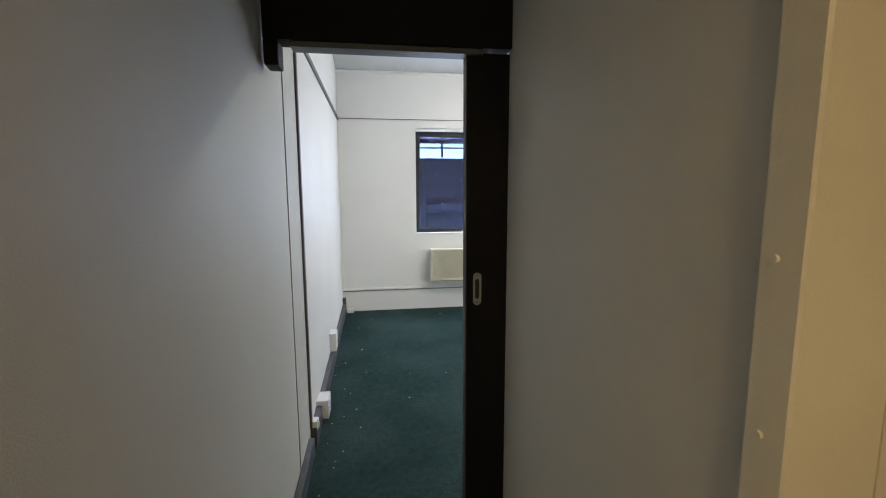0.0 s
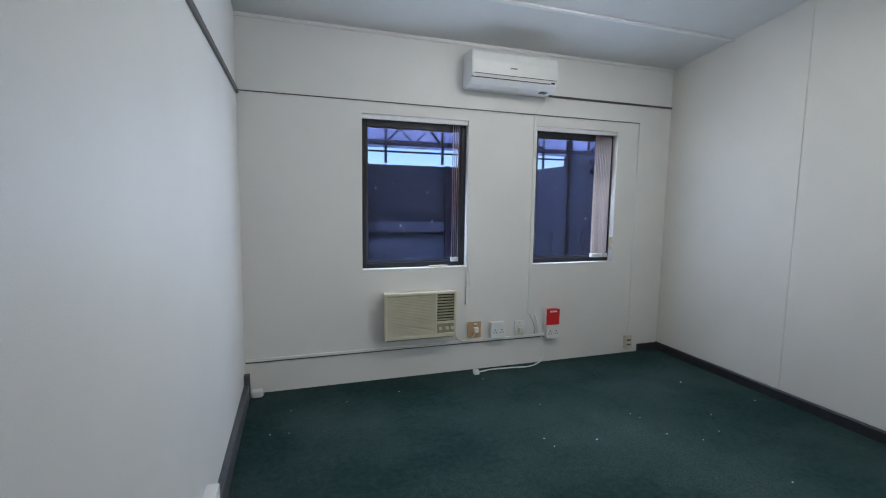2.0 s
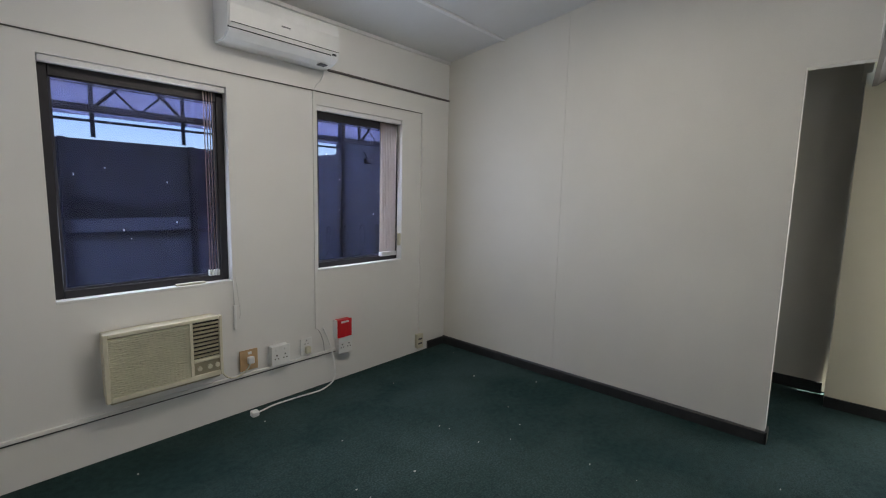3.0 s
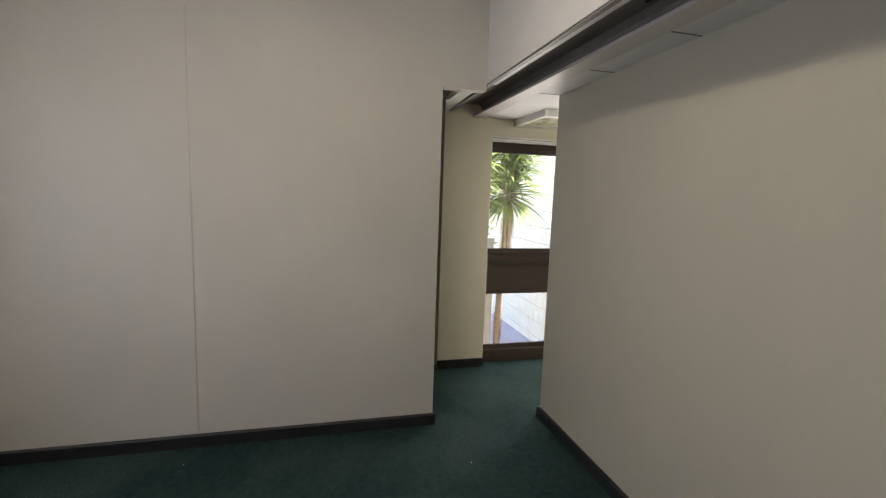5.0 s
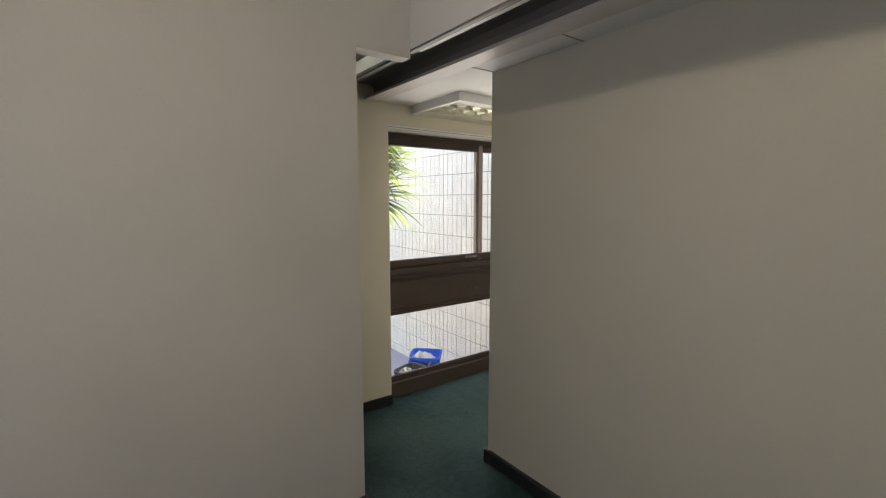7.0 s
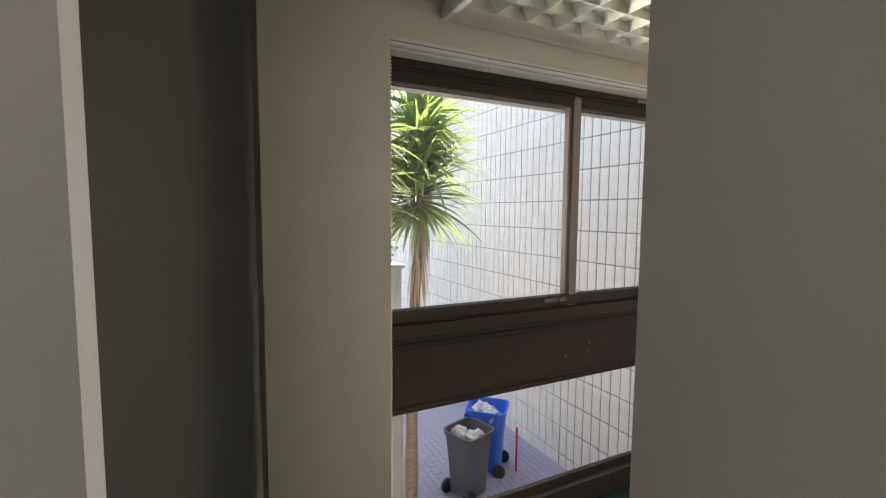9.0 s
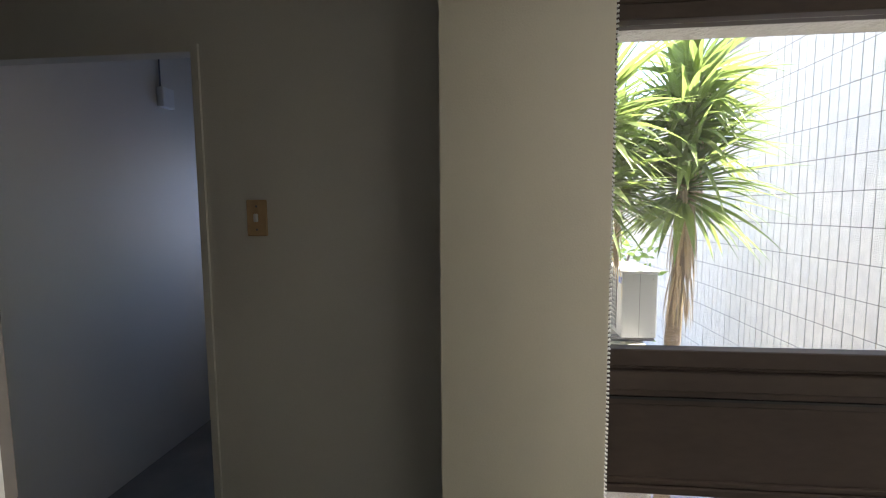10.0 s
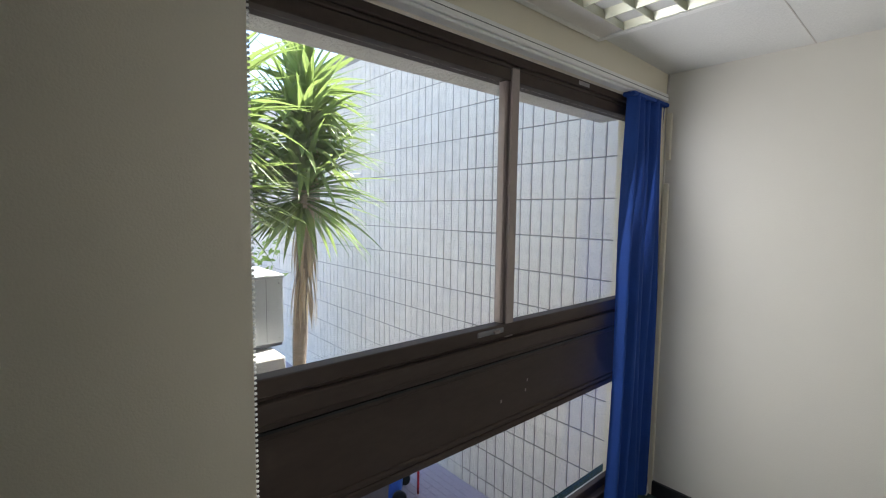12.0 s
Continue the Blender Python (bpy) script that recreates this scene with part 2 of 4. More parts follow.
def tube(points, radius, sides=8, radii=None):
    """A tube along a polyline."""
    bm = bmesh.new()
    pts = [Vector(p) for p in points]
    rings = []
    for i, p in enumerate(pts):
        d = (pts[min(i + 1, len(pts) - 1)] - pts[max(i - 1, 0)]).normalized()
        side = d.cross(Vector((0, 0, 1)) if abs(d.z) < 0.9 else Vector((1, 0, 0))).normalized()
        up = side.cross(d)
        r = float(radii[i] if radii else radius)
        rings.append([bm.verts.new(p + r * (math.cos(a) * side + math.sin(a) * up))
                      for a in (2 * math.pi * k / sides for k in range(sides))])
    for a, b in zip(rings, rings[1:]):
        for k in range(sides):
            f = bm.faces.new((a[k], a[(k + 1) % sides], b[(k + 1) % sides], b[k]))
            f.smooth = True
    bm.faces.new(rings[0][::-1])
    bm.faces.new(rings[-1])
    bmesh.ops.recalc_face_normals(bm, faces=bm.faces)
    return bm


def smooth_path(points, steps=8):
    """Points along a curve through the given ones."""
    p = [Vector(q) for q in points]
    p = [2 * p[0] - p[1], *p, 2 * p[-1] - p[-2]]
    out = []
    for i in range(1, len(p) - 2):
        for k in range(steps):
            t = k / steps
            a, b, c, d = p[i - 1], p[i], p[i + 1], p[i + 2]
            out.append(0.5 * ((2 * b) + (c - a) * t + (2 * a - 5 * b + 4 * c - d) * t * t + (3 * b - a - 3 * c + d) * t ** 3))
    return out + [p[-2]]


def prism(profile, axis, a, b):
    """A closed profile of (u, v) drawn along x (u=y, v=z) or along y (u=x, v=z)."""
    bm = bmesh.new()
    make = (lambda s, u, v: (s, u, v)) if axis == "x" else (lambda s, u, v: (u, s, v))
    r0 = [bm.verts.new(make(a, u, v)) for u, v in profile]
    r1 = [bm.verts.new(make(b, u, v)) for u, v in profile]
    k = len(profile)
    for i in range(k):
        bm.faces.new((r0[i], r0[(i + 1) % k], r1[(i + 1) % k], r1[i]))
    bm.faces.new(r0[::-1])
    bm.faces.new(r1)
    bmesh.ops.recalc_face_normals(bm, faces=bm.faces)
    return bm


def structure(name, bm, material, label="", category=""):
    return tagged(part(name, bm, material), label, category, kind="structure")


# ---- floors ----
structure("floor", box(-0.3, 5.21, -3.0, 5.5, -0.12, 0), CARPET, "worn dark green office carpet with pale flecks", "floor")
structure("floor_store", box(5.21, 8.0, 1.75, 5.5, -0.12, 0.0), GREYFLOOR, "plain grey carpet of the side rooms", "floor")

# ---- office walls ----
W1 = (0.89, 1.785)
W2 = (2.435, 3.30)
WZ = (0.93, 2.165)
structure("wall_north", boxes([
    (-0.2, W1[0], 5.0, 5.22, -0.1, 3.6), (W1[1], W2[0], 5.0, 5.22, -0.1, 3.6), (W2[1], 4.08, 5.0, 5.22, -0.1, 3.6),
    (W1[0], W1[1], 5.0, 5.22, -0.1, WZ[0]), (W1[0], W1[1], 5.0, 5.22, WZ[1], 3.6),
    (W2[0], W2[1], 5.0, 5.22, -0.1, WZ[0]), (W2[0], W2[1], 5.0, 5.22, WZ[1], 3.6)]), WALL_W,
    "off-white painted plaster wall with two windows", "wall")
structure("wall_west", box(-0.15, 0, 2.085, 5.0, -0.1, 3.6), WALL_W, "off-white painted office wall", "wall")
structure("wall_corridor_west", boxes([(-0.15, -0.004, -3.0, 1.756, -0.1, 3.0), (-0.15, 0.0, 1.760, 2.081, -0.1, 3.4)]), PANEL,
          "grey vinyl-faced partition wall with upright seams", "wall")
structure("wall_east", boxes([(3.91, 3.995, 2.266, 5.0, -0.1, 3.6), (3.91, 3.995, 1.97, 2.266, 2.30, 3.6),
                              (3.91, 3.995, 1.62, 1.97, 2.43, 3.6)]), PARTITION_L, "plain cream partition wall ending at an open passage", "wall")
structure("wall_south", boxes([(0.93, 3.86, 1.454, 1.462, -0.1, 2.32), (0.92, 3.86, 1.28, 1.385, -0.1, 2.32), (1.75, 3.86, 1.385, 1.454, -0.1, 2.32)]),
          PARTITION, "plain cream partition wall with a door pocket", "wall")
structure("wall_bulkhead", box(0.0, 3.91, 1.90, 1.97, 2.345, 3.6), WALL_W, "plain off-white bulkhead above the steel beam", "wall")
structure("trim_wall_seam", box(3.906, 3.91, 3.758, 3.762, 0.08, 3.1), PARTITION_L, "thin upright joint in the partition wall", "trim")

# ---- ceilings ----
SL = 0.14
structure("ceiling", prism([(5.0, 2.79), (1.9, 2.79 + SL * 3.1), (1.9, 3.3), (5.0, 2.87)], "x", 0.0, 3.91), CEIL,
          "sloping grey-white ceiling boards", "ceiling")
for yy in (4.38, 3.2):
    z = 2.79 + SL * (5 - yy)
    structure("trim_ceiling_strip", box(0.0, 3.91, yy - 0.018, yy + 0.018, z - 0.012, z + 0.012), WHITE, "white cover strip between ceiling boards", "trim")
structure("trim_cornice", box(0.0, 3.91, 4.985, 5.0, 2.765, 2.79), WHITE, "thin white ceiling edge strip", "trim")
structure("ceiling_low", prism([(-3.0, 2.258), (-0.55, 2.258), (1.2, 2.305), (1.63, 2.305), (1.63, 2.36), (-3.0, 2.36)], "x", 0.0, 5.3), CEIL,
          "low white ceiling boards of passage and side room", "ceiling")
structure("trim_ceiling_joint", prism([(-0.55, 2.2565), (0.6, 2.2875), (0.6, 2.290), (-0.55, 2.260)], "x", 4.313, 4.317), STEEL_L, "thin joint between ceiling boards", "trim")
for xx in (1.45, 2.05, 2.65, 3.25, 3.85):
    structure("trim_ceiling_joint", box(xx - 0.003, xx + 0.003, 1.465, 1.63, 2.302, 2.306), STEEL, "thin dark joint between ceiling boards", "trim")
structure("ceiling_passage", box(3.995, 8.0, 1.97, 5.5, 2.74, 2.8), WALL, "ceiling of the dark passage", "ceiling")
structure("roof", box(-0.5, 5.55, -3.2, 5.6, 3.7, 3.8), ROOF, "flat grey roof over the offices", "roof")

# ---- steel beam ----
beam = thing("steel_beam", (2.5, 1.83, 2.29), "warm grey painted steel beam under the bulkhead", "beam")
prof = [(1.965, 2.335), (1.965, 2.345), (1.90, 2.40), (1.82, 2.43), (1.66, 2.43), (1.64, 2.40), (1.64, 2.317),
        (1.665, 2.317), (1.67, 2.385), (1.70, 2.408), (1.80, 2.408), (1.88, 2.382), (1.94, 2.335)]
part("web", prism(prof, "x", 0.0, 4.879), STEEL, beam)
part("lower_flange", box(0.0, 4.879, 1.63, 1.748, 2.297, 2.315, 0.002), STEEL_L, beam, "pale lower flange with a worn bright edge")

part("torn_hole", tube(smooth_path([(2.55, 1.765, 2.4055), (2.58, 1.75, 2.4055), (2.61, 1.758, 2.4055), (2.635, 1.742, 2.4055), (2.65, 1.752, 2.4055)]), 0.009, 6), BLACK, beam, "dark torn hole in the beam casing")

# ---- skirtings ----
structure("baseboard_east", prism([(3.91, 0), (3.91, 0.08), (3.898, 0.08), (3.892, 0.07), (3.892, 0)], "y", 2.254, 5.0), SKIRT, "black painted skirting board", "baseboard")
structure("baseboard_east_end", box(3.892, 4.005, 2.252, 2.266, 0, 0.08), SKIRT, "black painted skirting end", "baseboard")
structure("baseboard_south", prism([(1.462, 0), (1.462, 0.08), (1.474, 0.08), (1.480, 0.07), (1.480, 0)], "x", 1.0, 3.875), SKIRT, "black painted skirting board", "baseboard")
structure("baseboard_south_end", box(3.86, 3.875, 1.28, 1.480, 0, 0.08), SKIRT, "black painted skirting end", "baseboard")
structure("baseboard_west", boxes([(0.0, 0.03, 0.2, 2.03, 0, 0.10), (0.0, 0.035, 2.09, 4.9, 0, 0.12), (0.0, 0.04, 4.88, 4.93, 0, 0.19)], 0.003), SKIRT_G,
          "dark grey skirting trunking with chipped paint", "baseboard")
structure("baseboard_pillar", box(4.865, 4.88, 1.556, 2.0, 0, 0.08), SKIRT, "black painted skirting on the pillar", "baseboard")
structure("baseboard_passage", box(5.145, 5.16, 2.02, 2.86, 0, 0.09), SKIRT, "black painted skirting board", "baseboard")
structure("baseboard_corner", box(3.66, 3.90, 4.985, 5.0, 0, 0.075), SKIRT, "short black skirting piece", "baseboard")

# ---- corridor, sliding door ----
structure("wall_corridor_east", box(0.91, 1.03, 0.168, 1.385, -0.1, 2.305), PANEL, "grey vinyl-faced partition wall", "wall")
structure("wall_lobby", boxes([(1.03, 3.5, 0.10, 0.17, -0.1, 2.305), (0.91, 3.5, -2.0, -1.9, -0.1, 2.305), (3.4, 3.5, -1.9, 0.1, -0.1, 2.305),
                               (-0.15, 0.91, -3.1, -3.0, -0.1, 2.4), (0.91, 1.03, -3.0, -1.5, -0.1, 2.305)]), CREAM, "cream gloss-painted lobby walls", "wall")
structure("trim_doorway", box(0.885, 1.03, 0.10, 0.168, 0, 2.305, 0.004), CREAM, "cream painted door jamb with screw heads", "trim")
for zz in (1.36, 1.12):
    structure("trim_screw", tube([(0.886, 0.14, zz), (0.880, 0.14, zz)], 0.006, 10), CREAM, "painted screw head on the jamb", "trim")
structure("trim_batten", box(0.0, 0.012, 2.078, 2.108, 0.12, 2.9, 0.002), BATTEN, "dark upright batten on the wall joint", "trim")
structure("trim_seam", box(-0.004, -0.001, 1.7565, 1.7595, 0.10, 2.9), STEEL, "thin dark upright partition seam", "trim")
structure("trim_rail_west", box(0.0, 0.014, 2.08, 5.0, 2.235, 2.27, 0.002), BATTEN, "dark picture rail strip on the wall", "trim")

header = thing("door_header", (0.46, 1.41, 1.98), "black-stained sliding door track box over the doorway", "door frame", kind="structure")
part("fascia", box(0.012, 0.909, 1.35, 1.452, 1.972, 2.304, 0.003), DOOR, header)
part("track", box(0.10, 0.80, 1.362, 1.44, 1.952, 1.972, 0.002), SKIRT_G, header, "grey metal guide track")
part("bracket", boxes([(0.012, 0.062, 1.352, 1.45, 1.885, 1.972)], 0.004), DOOR, header)

door = thing("door_1", (1.15, 1.42, 0.01), "black-brown sliding door half hidden in its wall pocket", "door", kind="structure")
leaf = part("leaf", box(0.745, 1.70, 1.392, 1.449, 0.012, 1.966, 0.003), DOOR, door)
part("edge_strip", box(0.741, 0.745, 1.394, 1.447, 0.012, 1.966), DOOR_EDGE, door, "worn brown door edge")


def capsule(x, y0, y1, zc, w, h, hole=None):
    """An upright plate with round ends facing -y."""
    bm = bmesh.new()
    n = 10

    def ring(ww, hh, y):
        pts = [(x + ww / 2 * math.cos(math.pi * k / n), zc + (hh - ww) / 2 + ww / 2 * math.sin(math.pi * k / n)) for k in range(n + 1)]
        pts += [(x - ww / 2 * math.cos(math.pi * k / n), zc - (hh - ww) / 2 - ww / 2 * math.sin(math.pi * k / n)) for k in range(n + 1)]
        return [bm.verts.new((u, y, v)) for u, v in pts]
    rings = [ring(w, h, y1), ring(w, h, y0)]
    if hole:
        rings += [ring(hole[0], hole[1], y0), ring(hole[0], hole[1], y1 - 0.0005)]
    for a, b in zip(rings, rings[1:]):
        for k in range(len(a)):
            bm.faces.new((a[k], a[(k + 1) % len(a)], b[(k + 1) % len(a)], b[k]))
    bm.faces.new(rings[-1])
    bmesh.ops.recalc_face_normals(bm, faces=bm.faces)
    return bm


pull = part("flush_pull", capsule(0.789, 1.389, 1.392, 1.047, 0.034, 0.135, (0.018, 0.085)), METAL, leaf, "brushed metal flush pull")
part("recess", capsule(0.789, 1.3905, 1.3915, 1.047, 0.017, 0.083), BLACK, leaf, "dark finger recess")
for dz in (-0.055, 0.055):
    part("screw", tube([(0.789, 1.389, 1.047 + dz), (0.789, 1.3875, 1.047 + dz)], 0.0035, 8), NICKEL, leaf)

# ---- office windows ----


def office_window(name, x0, x1, label):
    z0, z1 = WZ
    w = thing(name, ((x0 + x1) / 2, 5.08, z0), label, "window", kind="structure")
    f = 0.045
    part("window_frame", boxes([(x0, x0 + f, 5.06, 5.11, z0, z1), (x1 - f, x1, 5.06, 5.11, z0, z1),
                                (x0 + f, x1 - f, 5.06, 5.11, z0, z0 + f), (x0 + f, x1 - f, 5.06, 5.11, z1 - 0.09, z1)], 0.003), FRAME_D, w, "near-black frame")
    part("bead", boxes([(x0 + f, x0 + f + 0.012, 5.072, 5.10, z0 + f, z1 - 0.09), (x1 - f - 0.012, x1 - f, 5.072, 5.10, z0 + f, z1 - 0.09),
                        (x0 + f + 0.012, x1 - f - 0.012, 5.072, 5.10, z0 + f, z0 + f + 0.012)]), GIRDER, w)
    g = part("pane", box(x0 + f, x1 - f, 5.086, 5.09, z0 + f, z1 - 0.09), GLASS_B, w, "bluish window pane")
    g.visible_shadow = False
    rs = random.Random(int(x0 * 100))
    for k in range(6):
        px, pz, ln = rs.uniform(x0 + 0.07, x1 - 0.2), rs.uniform(z0 + 0.3, z1 - 0.35), rs.uniform(0.004, 0.013)
        part("speck", box(px, px + rs.uniform(0.003, 0.007), 5.0845, 5.0855, pz, pz + ln), WHITE, w, "white dried splash on the glass")
    part("window_sill", box(x0, x1, 4.998, 5.06, z0 - 0.012, z0 + 0.004, 0.002), WALL_W, w)
    return w


office_window("window_1", *W1, "dark-framed fixed window looking into a roofed yard")
office_window("window_2", *W2, "dark-framed fixed window beside the split air conditioner")


def vertical_blind(x0, x1, n, slat_mat, a, b, label, depth):
    """A vertical blind drawn aside: a rail over the window and a stack of hanging slats."""
    z0, z1 = WZ
    v = thing("vertical_blind", ((a + b) / 2, 5.03, z0 + 0.03), label, "window blind", "vertical blinds in the office")
    part("headrail", box(x0 + 0.005, x1 - 0.005, 5.012, 5.05, z1 - 0.035, z1 - 0.002, 0.003), WHITE, v, "white aluminium headrail")
    for i in range(n):
        t = i / max(1, n - 1)
        x = a + (b - a) * t
        bm = bmesh.new()
        k = 6
        hw = depth / 2
        cols = []
        for j in range(k + 1):
            s = j / k * 2 - 1
            cols.append([(x + 0.006 * (1 - s * s) + s * 0.006, 5.032 + s * hw, z) for z in (z0 + 0.075, z1 - 0.04)])
        vs = [[bm.verts.new(p) for p in c] for c in cols]
        for p, q in zip(vs, vs[1:]):
            bm.faces.new((p[0], q[0], q[1], p[1]))
        bmesh.ops.solidify(bm, geom=bm.faces, thickness=0.0015)
        part("slat", bm, slat_mat, v)
        part("weight", box(x - 0.003, x + 0.008, 5.032 - hw, 5.032 + hw, z0 + 0.045, z0 + 0.082, 0.001), WHITE, v, "white bottom weight")
    return v


vertical_blind(*W1, 4, SLAT_D, 1.655, 1.705, "brown vertical blind drawn aside in its window", 0.030)
vertical_blind(*W2, 10, SLAT_B, 3.08, 3.245, "beige vertical blind drawn aside in its window", 0.038)
bw = thing("blind_weight", (1.52, 5.02, 0.934), "loose cream blind weight lying on the window sill", "blind weight")
part("bar", box(1.45, 1.62, 5.008, 5.03, 0.935, 0.949, 0.004, 2), BEIGE, bw)
bt = thing("cord_tidy", (3.285, 5.02, 1.05), "cream plastic cord tidy on the window reveal", "cord holder")
part("body", box(3.27, 3.299, 5.006, 5.03, 1.06, 1.17, 0.005, 2), BEIGE, bt)

cw = thing("blind_pull", (1.79, 4.99, 0.62), "white blind cord with a long weight hanging on the wall", "blind cord")
part("cord", tube([(1.782, 4.992, 0.96), (1.785, 4.99, 0.76)], 0.003, 6), WHITE, cw)
part("weight", box(1.776, 1.796, 4.98, 4.998, 0.60, 0.765, 0.006, 2), WHITE, cw)
part("loop", tube(smooth_path([(1.80, 4.992, 0.96), (1.815, 4.99, 0.80), (1.825, 4.99, 0.70), (1.815, 4.99, 0.67)]), 0.002, 6), WHITE, cw)

# ---- air conditioners ----
ac = thing("split_air_conditioner", (2.09, 4.9, 2.41), "white wall-mounted split air conditioner above the windows", "air conditioner")
prof = [(5.0, 2.69), (4.83, 2.69), (4.795, 2.67), (4.782, 2.60), (4.785, 2.50), (4.80, 2.455), (4.84, 2.425), (4.90, 2.412), (5.0, 2.412)]
bm = prism(prof, "x", 1.72, 2.49)
bmesh.ops.bevel(bm, geom=[e for e in bm.edges if abs(e.verts[0].co.x - e.verts[1].co.x) < 1e-5], offset=0.008, segments=2, affect="EDGES")
part("casing", bm, WHITE, ac)
part("front_seam", box(1.735, 2.475, 4.780, 4.79, 2.497, 2.500), BLACK, ac, "dark seam under the front panel")
part("louvre", prism([(4.796, 2.468), (4.84, 2.428), (4.836, 2.424), (4.792, 2.464)], "x", 1.74, 2.40), WHITE, ac)
part("outlet_slot", prism([(4.797, 2.478), (4.793, 2.474), (4.793, 2.468), (4.799, 2.468)], "x", 1.72, 2.42), BLACK, ac)
part("display", box(2.43, 2.46, 4.783, 4.80, 2.472, 2.482), BLACK, ac)
part("badge", box(2.05, 2.11, 4.7795, 4.79, 2.553, 2.561), NICKEL, ac, "small grey maker's badge")
part("end_grip", box(2.36, 2.42, 4.83, 4.88, 2.405, 2.414, 0.003), SKIRT_G, ac)

wa = thing("window_air_conditioner", (1.345, 4.94, 0.365), "aged beige through-wall room air conditioner", "air conditioner")
X0, X1, Z0, Z1, YF = 1.045, 1.655, 0.365, 0.748, 4.87
part("casing", box(X0 + 0.012, X1 - 0.012, YF + 0.02, 5.0, Z0 + 0.01, Z1 - 0.01, 0.004), BEIGE, wa)
part("front_frame", boxes([(X0, X0 + 0.022, YF, YF + 0.03, Z0, Z1), (X1 - 0.018, X1, YF, YF + 0.03, Z0, Z1),
                           (X0 + 0.022, X1 - 0.018, YF, YF + 0.03, Z1 - 0.022, Z1), (X0 + 0.022, X1 - 0.018, YF, YF + 0.03, Z0, Z0 + 0.03),
                           (1.465, 1.485, YF, YF + 0.03, Z0 + 0.03, Z1 - 0.022), (1.485, X1 - 0.018, YF, YF + 0.03, 0.475, 0.495)], 0.003), BEIGE, wa)
part("grille_backing", box(X0 + 0.022, 1.465, YF + 0.016, YF + 0.02, Z0 + 0.03, Z1 - 0.022), BEIGE_D, wa)
nl = 26
for i in range(nl):
    z = Z0 + 0.034 + i * (Z1 - Z0 - 0.06) / nl
    part("grille_louvre", prism([(YF + 0.004, z), (YF + 0.004, z + 0.006), (YF + 0.016, z + 0.010), (YF + 0.016, z + 0.004)], "x", X0 + 0.022, 1.465), BEIGE, wa)
part("outlet", box(1.485, X1 - 0.018, YF + 0.018, YF + 0.02, 0.495, Z1 - 0.022), BLACK, wa, "dark air outlet")
for i in range(9):
    z = 0.505 + i * 0.0245
    part("outlet_vane", prism([(YF + 0.003, z), (YF + 0.003, z + 0.005), (YF + 0.017, z + 0.012), (YF + 0.017, z + 0.007)], "x", 1.487, X1 - 0.02), BEIGE_D, wa)
part("control_panel", box(1.485, X1 - 0.018, YF + 0.012, YF + 0.02, Z0 + 0.03, 0.475), BEIGE_D, wa, "dull beige control panel")
for x in (1.515, 1.575, 1.62):
    part("knob", tube([(x, YF + 0.012, 0.435), (x, YF - 0.002, 0.435)], 0.014, 14), BEIGE, wa)
part("base_lip", box(X0 + 0.02, X1 - 0.02, YF + 0.01, YF + 0.06, Z0 - 0.012, Z0 + 0.01, 0.003), BEIGE_D, wa)

# ---- wall conduits and sockets ----
structure("trim_conduit_low", box(0.005, 2.58, 4.985, 5.0, 0.252, 0.275, 0.003), WALL_W, "painted cable trunking low on the wall", "trim")
# Dark strip in place of the shadow below the low trunking.
structure("trim_conduit_low_shadow", box(0.005, 2.58, 4.992, 5.0, 0.243, 0.2515), SKIRT_G, "dark strip standing in for the trunking's shadow", "trim")
structure("trim_conduit_high", boxes([(0.014, 3.54, 4.988, 5.0, 2.262, 2.274)]), WALL_W, "thin painted cable trunking over the windows", "trim")
# The high trunking's shadow line, also built as a dark strip.
structure("trim_conduit_high_shadow", box(0.014, 3.54, 4.992, 5.0, 2.256, 2.2615), BATTEN, "dark strip standing in for the trunking's shadow", "trim")
structure("trim_rail_north", box(2.53, 3.91, 4.986, 5.0, 2.420, 2.436, 0.002), BATTEN, "dark pipe strip beside the air conditioner", "trim")
structure("trim_conduit_upright", boxes([(2.398, 2.412, 4.99, 5.0, 0.47, 2.256)]), WALL_W, "thin upright painted trunking", "trim")
structure("trim_conduit_corner", boxes([(3.535, 3.547, 4.99, 5.0, 0.19, 2.256)]), WALL_W, "thin upright painted trunking", "trim")
cab = thing("air_conditioner_drain", (2.46, 4.99, 2.27), "thin white cable curving down from the air conditioner", "cable")
part("line", tube(smooth_path([(2.49, 4.985, 2.42), (2.48, 4.99, 2.36), (2.43, 4.99, 2.30), (2.41, 4.99, 2.27)]), 0.004, 6), WHITE, cab)


def socket(x0, x1, z0, z1, depth, material, label, group="sockets along the window wall", y=5.0):
    s = thing("wall_socket", ((x0 + x1) / 2, y, z0), label, "socket", group)
    part("box", box(x0 + 0.004, x1 - 0.004, y - depth, y, z0 + 0.004, z1 - 0.004, 0.004), material, s)
    part("plate", box(x0, x1, y - depth - 0.008, y - depth, z0, z1, 0.004, 2), material, s)
    return s


def holes(s, x, z, y, r=0.005):
    for dx, dz, k in ((0, 0.016, 1.2), (-0.012, -0.008, 1), (0.012, -0.008, 1)):
        part("socket_hole", tube([(x + dx, y + 0.002, z + dz), (x + dx, y - 0.0008, z + dz)], r * k, 10), BLACK, s)


